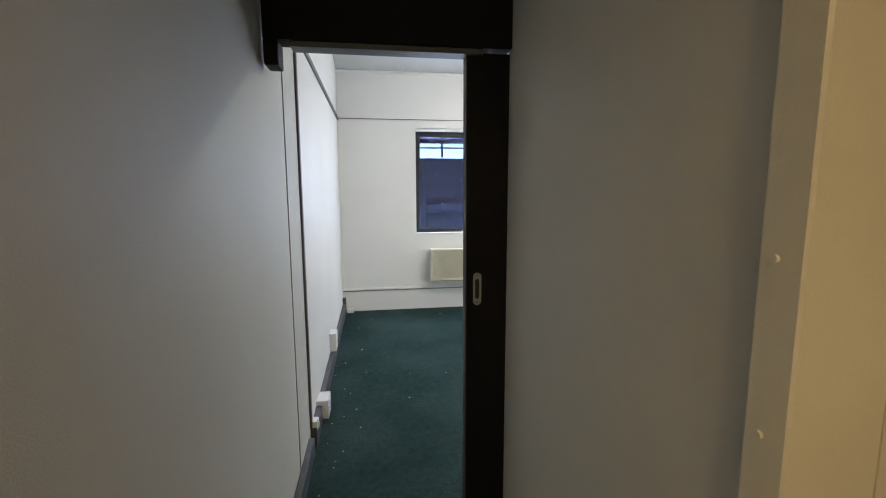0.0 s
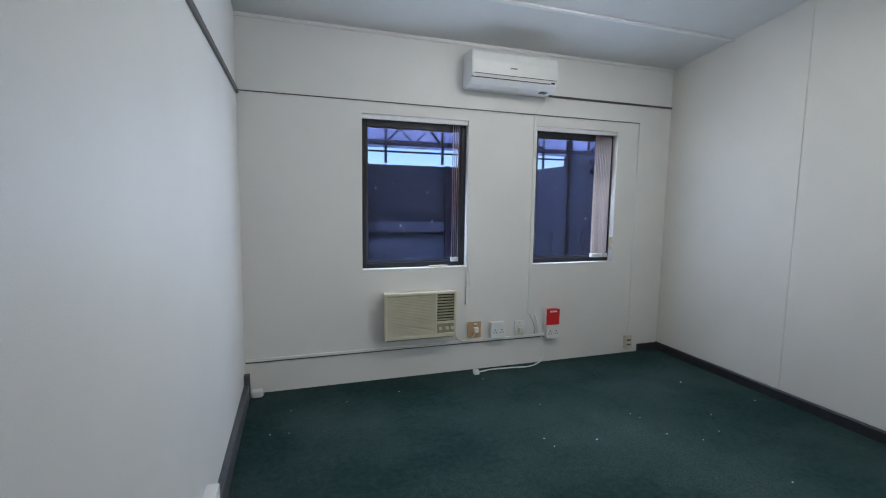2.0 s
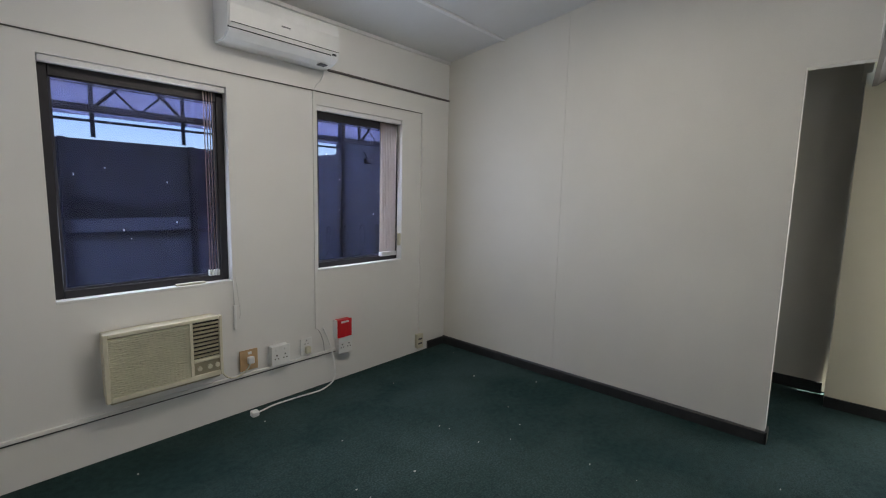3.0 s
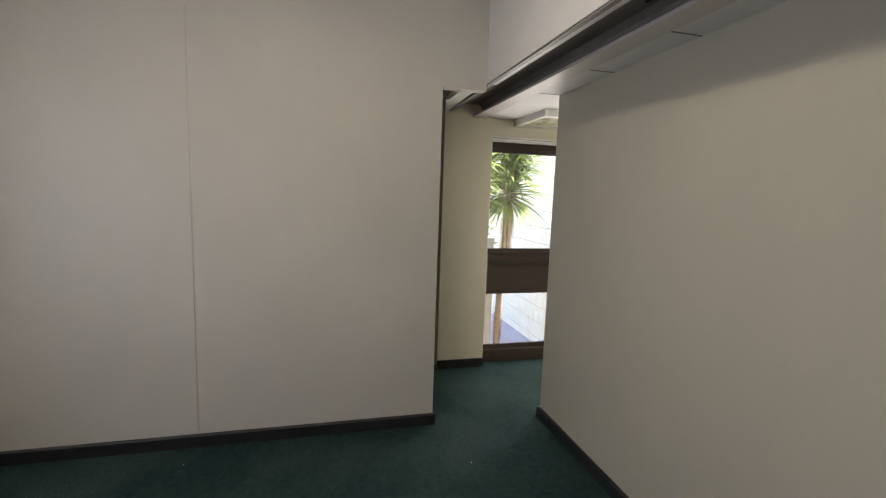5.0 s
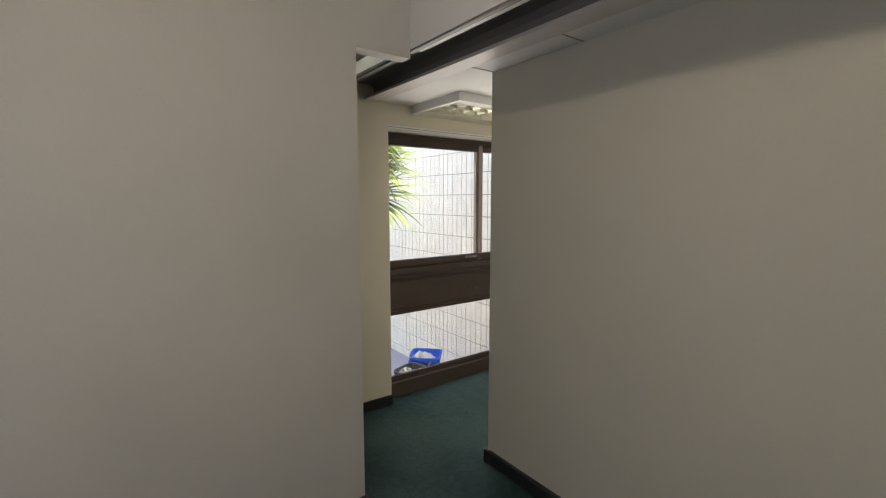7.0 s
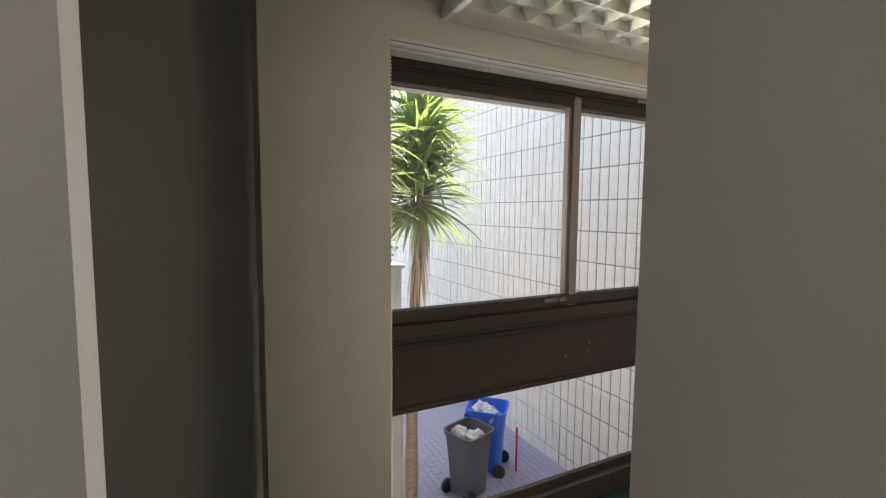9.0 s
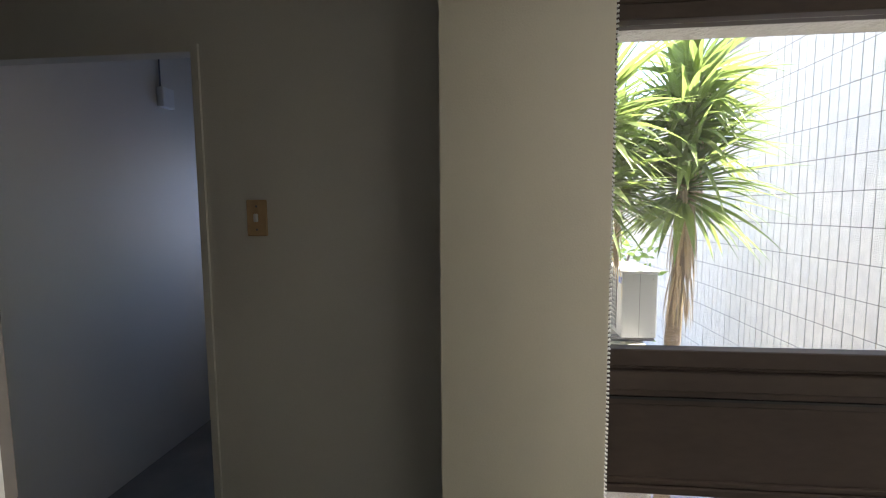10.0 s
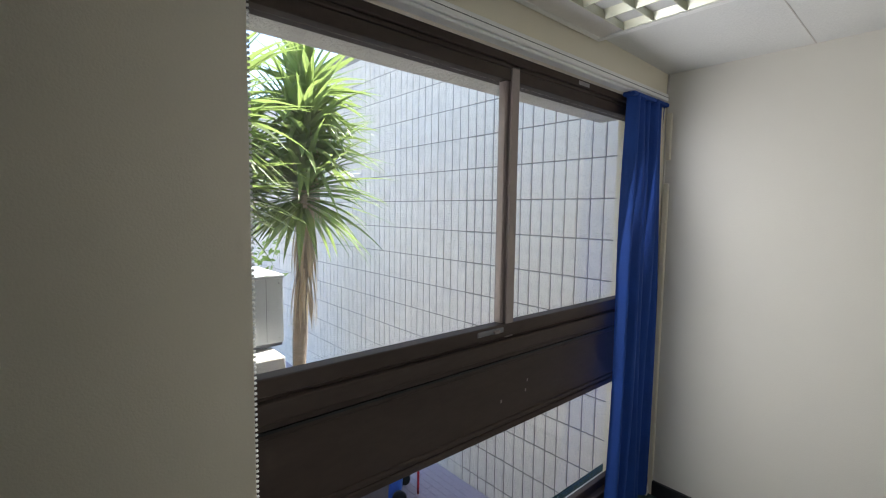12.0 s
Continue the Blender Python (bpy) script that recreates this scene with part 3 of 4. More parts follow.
s1 = socket(1.805, 1.93, 0.295, 0.44, 0.012, TAN, "aged tan socket plate with a white plug in it")
part("plug", box(1.85, 1.895, 4.945, 4.98, 0.345, 0.395, 0.01, 2), WHITE, s1, "white three-pin plug")
part("indicator", box(1.86, 1.885, 4.974, 4.981, 0.41, 0.425), WHITE, s1)
s2 = socket(2.01, 2.15, 0.285, 0.43, 0.055, WHITE, "white surface-mounted double socket box")
for x in (2.048, 2.112):
    holes(s2, x, 0.345, 4.937)
    part("rocker", box(x - 0.010, x + 0.010, 4.932, 4.938, 0.393, 0.412, 0.002), WHITE, s2)
s3 = socket(2.26, 2.36, 0.29, 0.42, 0.012, WHITE, "small white socket plate with a grey plug top")
part("plug", box(2.29, 2.335, 4.945, 4.98, 0.305, 0.36, 0.012, 2), BEIGE, s3, "cream plug top")
holes(s3, 2.31, 0.385, 4.98, 0.004)
s4 = socket(2.575, 2.71, 0.235, 0.362, 0.05, WHITE, "white surface-mounted double socket under the red one")
for x in (2.61, 2.675):
    holes(s4, x, 0.290, 4.942)
s5 = socket(2.565, 2.705, 0.364, 0.512, 0.05, RED, "red dedicated-supply socket on a white surface box")
part("box_side", box(2.563, 2.572, 4.944, 4.999, 0.366, 0.510), WHITE, s5)
part("label", box(2.60, 2.675, 4.9412, 4.943, 0.483, 0.498), WHITE, s5, "white label strip")
s6 = socket(3.485, 3.565, 0.045, 0.185, 0.035, BEIGE, "small cream telephone socket stack near the corner")
for z in (0.085, 0.13):
    part("slot", box(3.50, 3.55, 4.955, 4.958, z, z + 0.016), BATTEN, s6)


def west_socket(y0, y1, z0, z1, depth, label):
    s = thing("wall_socket", (0, (y0 + y1) / 2, z0), label, "socket", "sockets along the partition")
    part("box", box(0.0, depth, y0, y1, z0, z1, 0.005, 2), WHITE, s)
    part("rocker", box(depth, depth + 0.004, (y0 + y1) / 2 - 0.012, (y0 + y1) / 2 + 0.012, z1 - 0.045, z1 - 0.02), WHITE, s)
    for dy in (-0.03, 0.03):
        part("socket_hole", box(depth, depth + 0.001, (y0 + y1) / 2 + dy - 0.004, (y0 + y1) / 2 + dy + 0.004, z0 + 0.05, z0 + 0.062), BLACK, s)
    return s


west_socket(3.27, 3.41, 0.135, 0.285, 0.055, "white surface-mounted socket box above the trunking")
west_socket(2.36, 2.50, 0.03, 0.15, 0.075, "white socket box standing over the trunking")
west_socket(2.10, 2.16, 0.10, 0.155, 0.04, "small white socket block at the batten's foot")
fb = thing("adaptor_plug", (0.08, 4.94, 0.0), "white plug adaptor lying on the carpet in the corner", "plug")
part("body", box(0.045, 0.125, 4.90, 4.965, 0.001, 0.055, 0.012, 2), WHITE, fb)
part("face", box(0.125, 0.130, 4.91, 4.955, 0.012, 0.045, 0.002), BEIGE, fb)

ext = thing("power_lead", (2.2, 4.9, 0.0), "white mains lead trailing from the wall onto the carpet", "cable")
part("cord", tube(smooth_path([(2.46, 4.985, 0.47), (2.50, 4.97, 0.36), (2.54, 4.955, 0.20), (2.53, 4.93, 0.06), (2.40, 4.90, 0.012), (2.20, 4.92, 0.008), (2.02, 4.93, 0.008),
                               (1.93, 4.91, 0.010), (1.88, 4.885, 0.018)]), 0.006, 8), WHITE, ext)
part("plug", box(1.825, 1.875, 4.855, 4.905, 0.002, 0.042, 0.010, 2), WHITE, ext, "white plug")
ext2 = thing("air_conditioner_lead", (1.75, 4.97, 0.26), "grey-white lead from the room air conditioner to its socket", "cable")
part("cord", tube(smooth_path([(1.655, 4.96, 0.40), (1.70, 4.965, 0.31), (1.76, 4.965, 0.275), (1.83, 4.96, 0.30), (1.868, 4.955, 0.35)]), 0.005, 8), BEIGE, ext2)
ext3 = thing("telephone_lead", (2.43, 4.98, 0.3), "thin grey lead hanging from the upright trunking", "cable")
part("cord", tube(smooth_path([(2.405, 4.988, 0.47), (2.43, 4.985, 0.44), (2.46, 4.985, 0.36), (2.47, 4.985, 0.28)]), 0.002, 6), NICKEL, ext3)

rc = random.Random(12)
bm = bmesh.new()
for k in range(40):
    cx, cy, cr = rc.uniform(0.1, 3.8), rc.uniform(1.6, 4.9), rc.uniform(0.002, 0.006)
    add_box(bm, cx - cr, cx + cr, cy - cr * 0.6, cy + cr * 0.6, 0.0, rc.uniform(0.002, 0.005))
for k in range(16):
    cx, cy, cr = 0.05 + abs(rc.gauss(0, 0.10)), rc.uniform(1.3, 3.4), rc.uniform(0.0015, 0.004)
    add_box(bm, cx - cr, cx + cr, cy - cr * 0.7, cy + cr * 0.7, 0.0, rc.uniform(0.002, 0.005))
tagged(part("lint", bm, BAG), "pale crumbs and lint scattered on the carpet", "lint", kind="stuff")

# ---- office ceiling lamp, out of the walk's view ----
lamp = thing("ceiling_light", (2.1, 3.18, 3.04), "white fluorescent batten on the sloping ceiling", "ceiling light")
part("body", box(1.48, 2.72, 3.15, 3.21, 2.998, 3.055, 0.004), WHITE, lamp)
part("tube", tube([(1.50, 3.18, 2.985), (2.70, 3.18, 2.985)], 0.013, 10), TUBE, lamp)
lamp2 = thing("ceiling_light", (0.45, -1.5, 2.26), "warm square lobby ceiling light", "ceiling light")
part("body", box(0.18, 0.72, -1.67, -1.33, 2.262, 2.304, 0.006), WHITE, lamp2)

# ---- window room ----
structure("wall_pillar", box(4.88, 5.14, 1.556, 2.00, -0.1, 2.8), CREAM, "cream painted pillar beside the yard window", "pillar")
structure("wall_window_head", box(4.91, 5.14, -0.55, 1.556, 2.155, 2.4), CREAM, "cream wall strip above the yard window", "wall")
structure("wall_far", boxes([(3.0, 5.14, -0.80, -0.55, -0.1, 2.32)]), WALL, "plain pale wall beside the yard window", "wall")
structure("baseboard_far", box(3.0, 4.91, -0.55, -0.535, 0, 0.08), SKIRT, "black painted skirting board", "baseboard")
structure("wall_side_room", box(2.9, 3.0, -0.8, 1.28, -0.1, 2.32), WALL_W, "plain pale wall of the side room", "wall")
structure("trim_corner_bead", boxes([(4.875, 4.90, -0.55, -0.532, 0.0, 1.70), (4.875, 4.90, -0.55, -0.532, 1.82, 2.06)], 0.004), CREAM, "cream upright corner strip with a broken stretch", "trim")
structure("trim_corner_pipe", tube(smooth_path([(4.905, -0.543, 1.6), (4.903, -0.543, 2.0), (4.906, -0.543, 2.16), (4.900, -0.542, 2.262)]), 0.006, 8), WALL, "thin painted pipe in the corner", "trim")
structure("trim_window_side", boxes([(4.91, 5.14, -0.55, -0.49, -0.1, 2.155)]), CREAM, "cream window reveal", "trim")
structure("wall_under_window", box(5.125, 5.15, -0.57, 1.575, -2.1, 0.02), CONC, "plastered outer wall below the window", "wall")

yw = thing("window_3", (5.01, 0.65, 0.05), "tall bronze aluminium sliding window onto the yard", "window", kind="structure")
Y0, Y1, XA, XB = -0.49, 1.556, 4.965, 5.055
part("bottom_rail", boxes([(XA, XB, Y0, Y1, 0.0, 0.12), (XA + 0.03, 5.0225, Y0, Y1, 0.12, 0.165)], 0.003), BRONZE, yw)
part("panel", box(5, 5.03, Y0 + 0.03, Y1 - 0.03, 0.70, 0.975), BRONZE, yw, "flat bronze infill panel")
for rows in ([(4.985, 5.04, Y0 + 0.03, Y1 - 0.03, 0.675, 0.70), (4.992, 5.04, Y0 + 0.03, Y1 - 0.03, 0.70, 0.72)],
             [(4.978, 5.04, Y0 + 0.03, Y1 - 0.03, 0.975, 1.0), (4.990, 5.04, Y0 + 0.03, Y1 - 0.03, 0.945, 0.968)]):
    part("panel_bead", boxes(rows, 0.004), BRONZE, yw)
part("sash_gap", box(4.975, 4.99, Y0 + 0.03, Y1 - 0.03, 0.968, 0.975), BLACK, yw, "dark groove between panel and transom")
for dy, dz in ((0.42, 0.84), (0.43, 0.80), (0.58, 0.79)):
    part("scuff", box(4.9990, 5.0, dy, dy + 0.006, dz, dz + 0.012), BRONZE_L, yw, "pale scuff on the panel")
part("transom", boxes([(XA - 0.004, XB, Y0, Y1, 1.0, 1.055), (XA + 0.016, XB, Y0, Y1, 1.055, 1.066), (XA + 0.008, 5.0225, Y0, Y1, 1.066, 1.115)], 0.003), BRONZE, yw)
part("head", boxes([(XA, XB, Y0, Y1, 2.075, 2.105), (XA + 0.010, XB, Y0, Y1, 2.06, 2.075), (XA + 0.015, XB, Y0, Y1, 2.018, 2.06)], 0.003), BRONZE, yw)
part("jamb", box(XA + 0.01, XB, Y1 - 0.03, Y1, 0.12, 2.075, 0.003), BRONZE, yw)
part("jamb", box(XA + 0.01, XB, Y0, Y0 + 0.03, 0.12, 2.075, 0.003), BRONZE, yw)
part("mullion", boxes([(4.975, 5.03, 0.55, 0.595, 1.06, 2.075), (4.99, 5.025, 0.595, 0.612, 1.115, 2.06)], 0.003), BRONZE_L, yw, "lighter bronze sliding-sash stile")
latch = part("latch", box(4.97, 5, 0.61, 0.75, 1.085, 1.105, 0.003), NICKEL, yw, "worn metal sash latch")
part("latch_knob", box(4.96, 4.975, 0.64, 0.67, 1.088, 1.10, 0.002), BRONZE_L, latch)
part("sticker", box(4.964, 4.966, 0.10, 0.18, 2.082, 2.098), METAL, yw, "small silver label")
for a, b, c, d in ((Y0 + 0.03, 0.55, 1.115, 2.018), (0.612, Y1 - 0.03, 1.115, 2.018), (Y0 + 0.03, Y1 - 0.03, 0.165, 0.675)):
    g = part("pane", box(5.016, 5.021, a, b, c, d), GLASS, yw, "clear window pane")
    g.visible_shadow = False

rb = thing("roller_blind", (4.93, 0.6, 2.10), "white roller blind track rolled up over the yard window", "window blind")
part("headrail", boxes([(4.895, 4.955, -0.53, 1.552, 2.118, 2.152), (4.905, 4.95, -0.53, 1.552, 2.106, 2.118)], 0.004), WHITE, rb)
part("rail_slot", box(4.894, 4.896, -0.53, 1.552, 2.133, 2.136), NICKEL, rb)
chain = [Vector((4.915, 1.546, float(z))) for z in np.arange(0.25, 2.10, 0.0125)]
bm = bmesh.new()
for i, p in enumerate(chain):
    for dx in (0.0, 0.018):
        bmesh.ops.create_icosphere(bm, subdivisions=1, radius=0.0042, matrix=Matrix.Translation(p + Vector((dx - 0.012, 0, 0.006 * (dx > 0)))))
part("bead_chain", bm, WHITE, rb, "white plastic bead chain")

cu = thing("curtain", (4.91, -0.35, 0.02), "royal blue curtain bunched in the window corner", "curtain")
bm = bmesh.new()
n, rows_n = 48, 24
grid = []
for j in range(rows_n + 1):
    v = j / rows_n
    z = 2.10 - v * 2.06
    ww = 0.36 + 0.10 * v - 0.02 * math.sin(v * 3.1)
    line = []
    for i in range(n + 1):
        u = i / n
        y = -0.515 + u * ww + 0.006 * math.sin(9 * v + 5 * u)
        x = 4.905 + 0.030 * math.sin(u * 2 * math.pi * 5.2 + 0.7 * math.sin(3 * v)) * (0.65 + 0.35 * v) + 0.010 * math.sin(13 * u + 4 * v) - 0.03 * v * u
        line.append(bm.verts.new((x, y, z + (0.012 * math.sin(u * 21) if j == rows_n else 0))))
    grid.append(line)
for a, b in zip(grid, grid[1:]):
    for i in range(n):
        f = bm.faces.new((a[i], a[i + 1], b[i + 1], b[i]))
        f.smooth = True
part("cloth", bm, BLUE, cu)
for hy in (-0.49, -0.20, -0.09):
    part("hem_chain", tube(smooth_path([(4.885, hy, 0.075), (4.872, hy + 0.01, 0.045), (4.880, hy + 0.015, 0.022)]), 0.005, 6), WHITE, cu, "white beaded hem chain")
part("tape", box(4.885, 4.945, -0.52, -0.15, 2.085, 2.104, 0.004), BLUE, cu)

tl = thing("recessed_light", (4.6, 0.55, 2.29), "recessed fluorescent fitting with a mirrored egg-crate louvre, unlit", "ceiling light")
LX0, LX1, LY0, LY1 = 4.31, 4.905, 0.14, 1.34
LB, LT = 2.247, 2.31
part("frame", boxes([(LX0, LX1, LY0, LY0 + 0.028, LB, LT), (LX0, LX1, LY1 - 0.028, LY1, LB, LT),
                     (LX0, LX0 + 0.028, LY0 + 0.028, LY1 - 0.028, LB, LT), (LX1 - 0.028, LX1, LY0 + 0.028, LY1 - 0.028, LB, LT)], 0.003), WHITE, tl)
LOUV = mat("mirror_louvre", (0.74, 0.75, 0.64), 0.30, metal=0.8, var=0.08, scale=8, bump=0.0)
SATIN = mat("satin_reflector_side", (0.72, 0.70, 0.69), 0.28, metal=0.7, var=0.06, scale=6, bump=0.0)
part("reflector", box(LX0 + 0.028, LX1 - 0.028, LY0 + 0.028, LY1 - 0.028, 2.3035, 2.3045), SATIN, tl, "bright metal reflector")
for a, b in ((LX1 - 0.028, LX1 - 0.125), (LX0 + 0.028, LX0 + 0.125)):
    part("side_reflector", prism([(a, LB + 0.002), (b, LB + 0.012), (b, LB + 0.015), (a, LB + 0.006)], "y", LY0 + 0.028, LY1 - 0.028), SATIN, tl, "satin metal side strip")
for i in range(8):
    y = LY0 + 0.028 + i * (LY1 - LY0 - 0.056) / 8
    part("cross_blade", prism([(y, LB + 0.006), (y + 0.03, 2.303), (y + 0.034, 2.303), (y + 0.004, LB + 0.006)], "x", LX0 + 0.125, LX1 - 0.125), LOUV, tl)
for i in range(4):
    x = LX0 + 0.125 + i * (LX1 - LX0 - 0.25) / 3
    part("long_blade", box(x - 0.002, x + 0.002, LY0 + 0.03, LY1 - 0.03, LB + 0.004, 2.303), LOUV, tl)

# ---- dark passage and store ----
structure("wall_passage", boxes([(5.16, 5.21, 2.02, 2.87, -0.1, 2.74), (5.16, 5.21, 3.71, 3.88, -0.1, 2.74), (5.16, 5.21, 2.87, 3.71, 2.05, 2.74)]),
          WALL, "dim cream passage wall with a doorway", "wall")
structure("wall_store_north", box(5.21, 8.0, 3.88, 3.96, -0.1, 2.74), WALL, "plain pale wall of the store room", "wall")
structure("wall_store_south", box(5.21, 7.0, 1.9, 2.02, -0.1, 2.74), WALL, "plain pale wall of the store room", "wall")
structure("wall_store_east", boxes([(7.0, 7.1, 1.9, 3.2, -0.1, 2.74), (7.0, 7.1, 3.64, 3.88, -0.1, 2.74),
                                    (7.0, 7.1, 3.2, 3.64, -0.1, 1.15), (7.0, 7.1, 3.2, 3.64, 1.95, 2.74)]), WALL, "store room wall with a small window opening", "wall")
structure("wall_passage_north", boxes([(4.0, 8.0, 5.22, 5.32, -0.1, 2.74), (8.0, 8.1, 3.9, 5.32, -0.1, 2.74)]), CREAM, "cream wall at the passage's end", "wall")
# Unseen lining, added in a dark colour to cut bounced light in the passage.
PASSAGE_SHADE = mat("passage_shade_colour", (0.13, 0.11, 0.09), 0.6, var=0.1, scale=2)
structure("wall_passage_shade_lining", box(3.995, 4.012, 2.275, 5.22, 0, 2.74), PASSAGE_SHADE, "unseen dark lining added to keep the passage dim", "wall")
structure("wall_passage_top", boxes([(3.995, 5.16, 1.97, 2.02, 2.43, 2.8)]), WALL, "closing wall above the beam", "wall")
structure("baseboard_passage_north", box(4.0, 8.0, 5.205, 5.22, 0, 0.08), SKIRT, "black painted skirting board", "baseboard")
structure("trim_store_door", boxes([(5.150, 5.16, 2.845, 2.87, 0, 2.075), (5.150, 5.16, 2.87, 3.71, 2.05, 2.075)]), WALL, "painted doorway edge", "trim")
sw = thing("light_switch", (5.16, 2.662, 1.43), "tan toggle light switch plate on the passage wall", "switch")
part("plate", box(5.152, 5.16, 2.626, 2.699, 1.428, 1.552, 0.003), TAN, sw)
part("toggle", box(5.140, 5.152, 2.655, 2.669, 1.476, 1.505, 0.003), WHITE, sw, "white toggle")
for z in (1.450, 1.530):
    part("screw", tube([(5.152, 2.662, z), (5.1505, 2.662, z)], 0.004, 8), NICKEL, sw)
al = thing("alarm_sensor", (6.34, 3.86, 2.15), "white alarm sensor box with its cable", "sensor")
part("box", box(6.29, 6.39, 3.835, 3.88, 2.15, 2.27, 0.006, 2), WHITE, al)
part("cable", tube([(6.32, 3.873, 2.27), (6.32, 3.873, 2.74)], 0.005, 6), NICKEL, al)

# ---- yard ----
GZ = -2.1
tagged(part("ground", box(-60, 120, -90, 90, GZ - 0.3, GZ - 0.03), DIRT), "dry ground around the buildings", "ground", kind="structure")
tagged(part("pavement", box(5.3, 40, -2.15, 1.55, GZ - 0.03, GZ), PAVE), "purplish brick paving of the yard", "paving", kind="structure")
# The run from x 7.1 to 10.4 is unseen, added to shade the yard.
structure("wall_building_outer", boxes([(5.26, 7.1, 1.575, 1.75, GZ, 3.7), (5.095, 5.14, -2.15, -0.57, GZ, 3.7), (5.10, 5.30, -0.57, 1.575, 2.4, 3.7), (7.1, 10.4, 1.575, 1.75, GZ, 2.9)]), CONC, "plastered outer wall of the building with an unseen added shading stretch", "wall")
structure("trim_eave", box(5.145, 5.32, -0.6, 1.575, 2.075, 2.24, 0.006), CONC, "pale concrete ledge over the yard window", "trim")
pl = thing("plinth", (8.3, 0.6, GZ), "pale concrete plinth in the yard", "plinth")
part("block", box(7.72, 9.0, 0.38, 1.3, GZ, 0.235, 0.015), CONC, pl)
oc = thing("condenser_unit", (8.35, 0.45, 0.235), "pale grey outdoor condenser unit with a mesh guard on the plinth", "air conditioner")
part("casing", box(8.0, 8.72, 0.283, 0.61, 0.28, 0.905, 0.015, 2), UNIT, oc)
part("lid", box(7.99, 8.73, 0.275, 0.62, 0.90, 0.928, 0.006), UNIT, oc)
for x in (8.06, 8.58):
    part("foot", box(x, x + 0.07, 0.28, 0.70, 0.235, 0.28, 0.004), NICKEL, oc)
part("badge", box(8.02, 8.10, 0.609, 0.614, 0.80, 0.86), BIN_B, oc)
part("panel_seam", box(7.9985, 8.001, 0.445, 0.449, 0.30, 0.89), NICKEL, oc)
for z in (0.33, 0.85):
    part("screw", tube([(8.001, 0.33, z), (7.996, 0.33, z)], 0.007, 8), NICKEL, oc)
part("fan_recess", box(8.16, 8.69, 0.6095, 0.6115, 0.33, 0.87), GIRDER, oc, "dark opening behind the guard")
for k in range(14):
    part("guard_wire", box(8.16, 8.69, 0.616, 0.621, 0.335 + k * 0.0405, 0.340 + k * 0.0405), UNIT, oc)
for k in range(14):
    part("guard_wire", box(8.165 + k * 0.04, 8.170 + k * 0.04, 0.618, 0.623, 0.33, 0.87), UNIT, oc)


def sword(bm, base, direction, length, width, droop, rnd):
    """One stiff sword leaf: a folded, tapering, bending strip."""
    d = Vector(direction).normalized()
    side = d.cross(Vector((0, 0, 1)))
    side = side.normalized() if side.length > 1e-3 else Vector((1, 0, 0))
    side = (side + 0.3 * Vector((0, 0, rnd.uniform(-1, 1)))).normalized()
    p = Vector(base)
    prev = None
    n = 6
    for i in range(n + 1):
        t = i / n
        w = width * (0.6 + 1.2 * t if t < 0.35 else 1.02 * (1 - t) / 0.65 + 0.02)
        up = side.cross(d).normalized()
        row = [bm.verts.new(p - side * w + up * w * 0.35), bm.verts.new(p), bm.verts.new(p + side * w + up * w * 0.35)]
        if prev:
            for k in (0, 1):
                bm.faces.new((prev[k], prev[k + 1], row[k + 1], row[k]))
        prev = row
        d = (d + Vector((0, 0, -droop * (0.3 + t)))).normalized()
        p = p + d * (length / n)


def yucca(base, top, heads, seed, label):
    rnd = random.Random(seed)
    y = thing("yucca_tree", base, label, "tree", "yuccas in the yard")
    b, t = Vector(base), Vector(top)
    pts = [b.lerp(t, float(s)) + Vector((0.05 * math.sin(5 * s + seed), 0.05 * math.sin(4 * s), 0)) for s in np.linspace(0, 1, 14)]
    part("trunk", tube(pts, 0.07, 12, [0.075 - 0.03 * s + 0.008 * math.sin(30 * s) for s in np.linspace(0, 1, 14)]), BARK, y)
    bm, dm = bmesh.new(), bmesh.new()
    for hx, hy, hz, size in heads:
        c = t + Vector((hx, hy, hz))
        for i in range(125):
            el = math.asin(rnd.uniform(-0.62, 1.0))
            az = rnd.uniform(0, 2 * math.pi)
            d = (math.cos(el) * math.cos(az), math.cos(el) * math.sin(az), math.sin(el))
            o = c + Vector((0, 0, 0.14 * math.sin(el))) + Vector(d) * 0.04
            sword(bm, o, d, size * rnd.uniform(0.75, 1.1), rnd.uniform(0.024, 0.042), rnd.uniform(0.02, 0.2), rnd)
        for i in range(46):
            az = rnd.uniform(0, 2 * math.pi)
            zz = rnd.uniform(-0.85, -0.15)
            o = c + Vector((0.05 * math.cos(az), 0.05 * math.sin(az), zz))
            sword(dm, o, (0.16 * math.cos(az), 0.16 * math.sin(az), -0.6), size * rnd.uniform(0.35, 0.75), rnd.uniform(0.008, 0.018), 0.5, rnd)
    part("crown", bm, LEAF, y, "stiff green sword leaves")
    part("dead_leaves", dm, DRY, y, "dry brown hanging leaves")
    return y


yucca((7.52, 0.36, GZ), (7.5, 0.30, 1.55), [(0, 0, 0.10, 0.76), (0.02, -0.02, 0.55, 0.72), (0.05, -0.08, 0.92, 0.60)], 3, "tall yucca with sword leaves and a dry skirt")
yucca((9.1, 0.78, GZ), (8.2, 0.90, 1.75), [(0, 0, 0.45, 0.72), (-0.1, 0.25, 0.0, 0.72), (-0.3, -0.15, 0.15, 0.65)], 5, "yucca standing behind another one")
yucca((7.0, 1.32, GZ), (7.05, 1.12, 1.8), [(0, 0, 0.3, 0.66), (0.1, -0.05, -0.15, 0.6)], 8, "yucca close to the building wall")


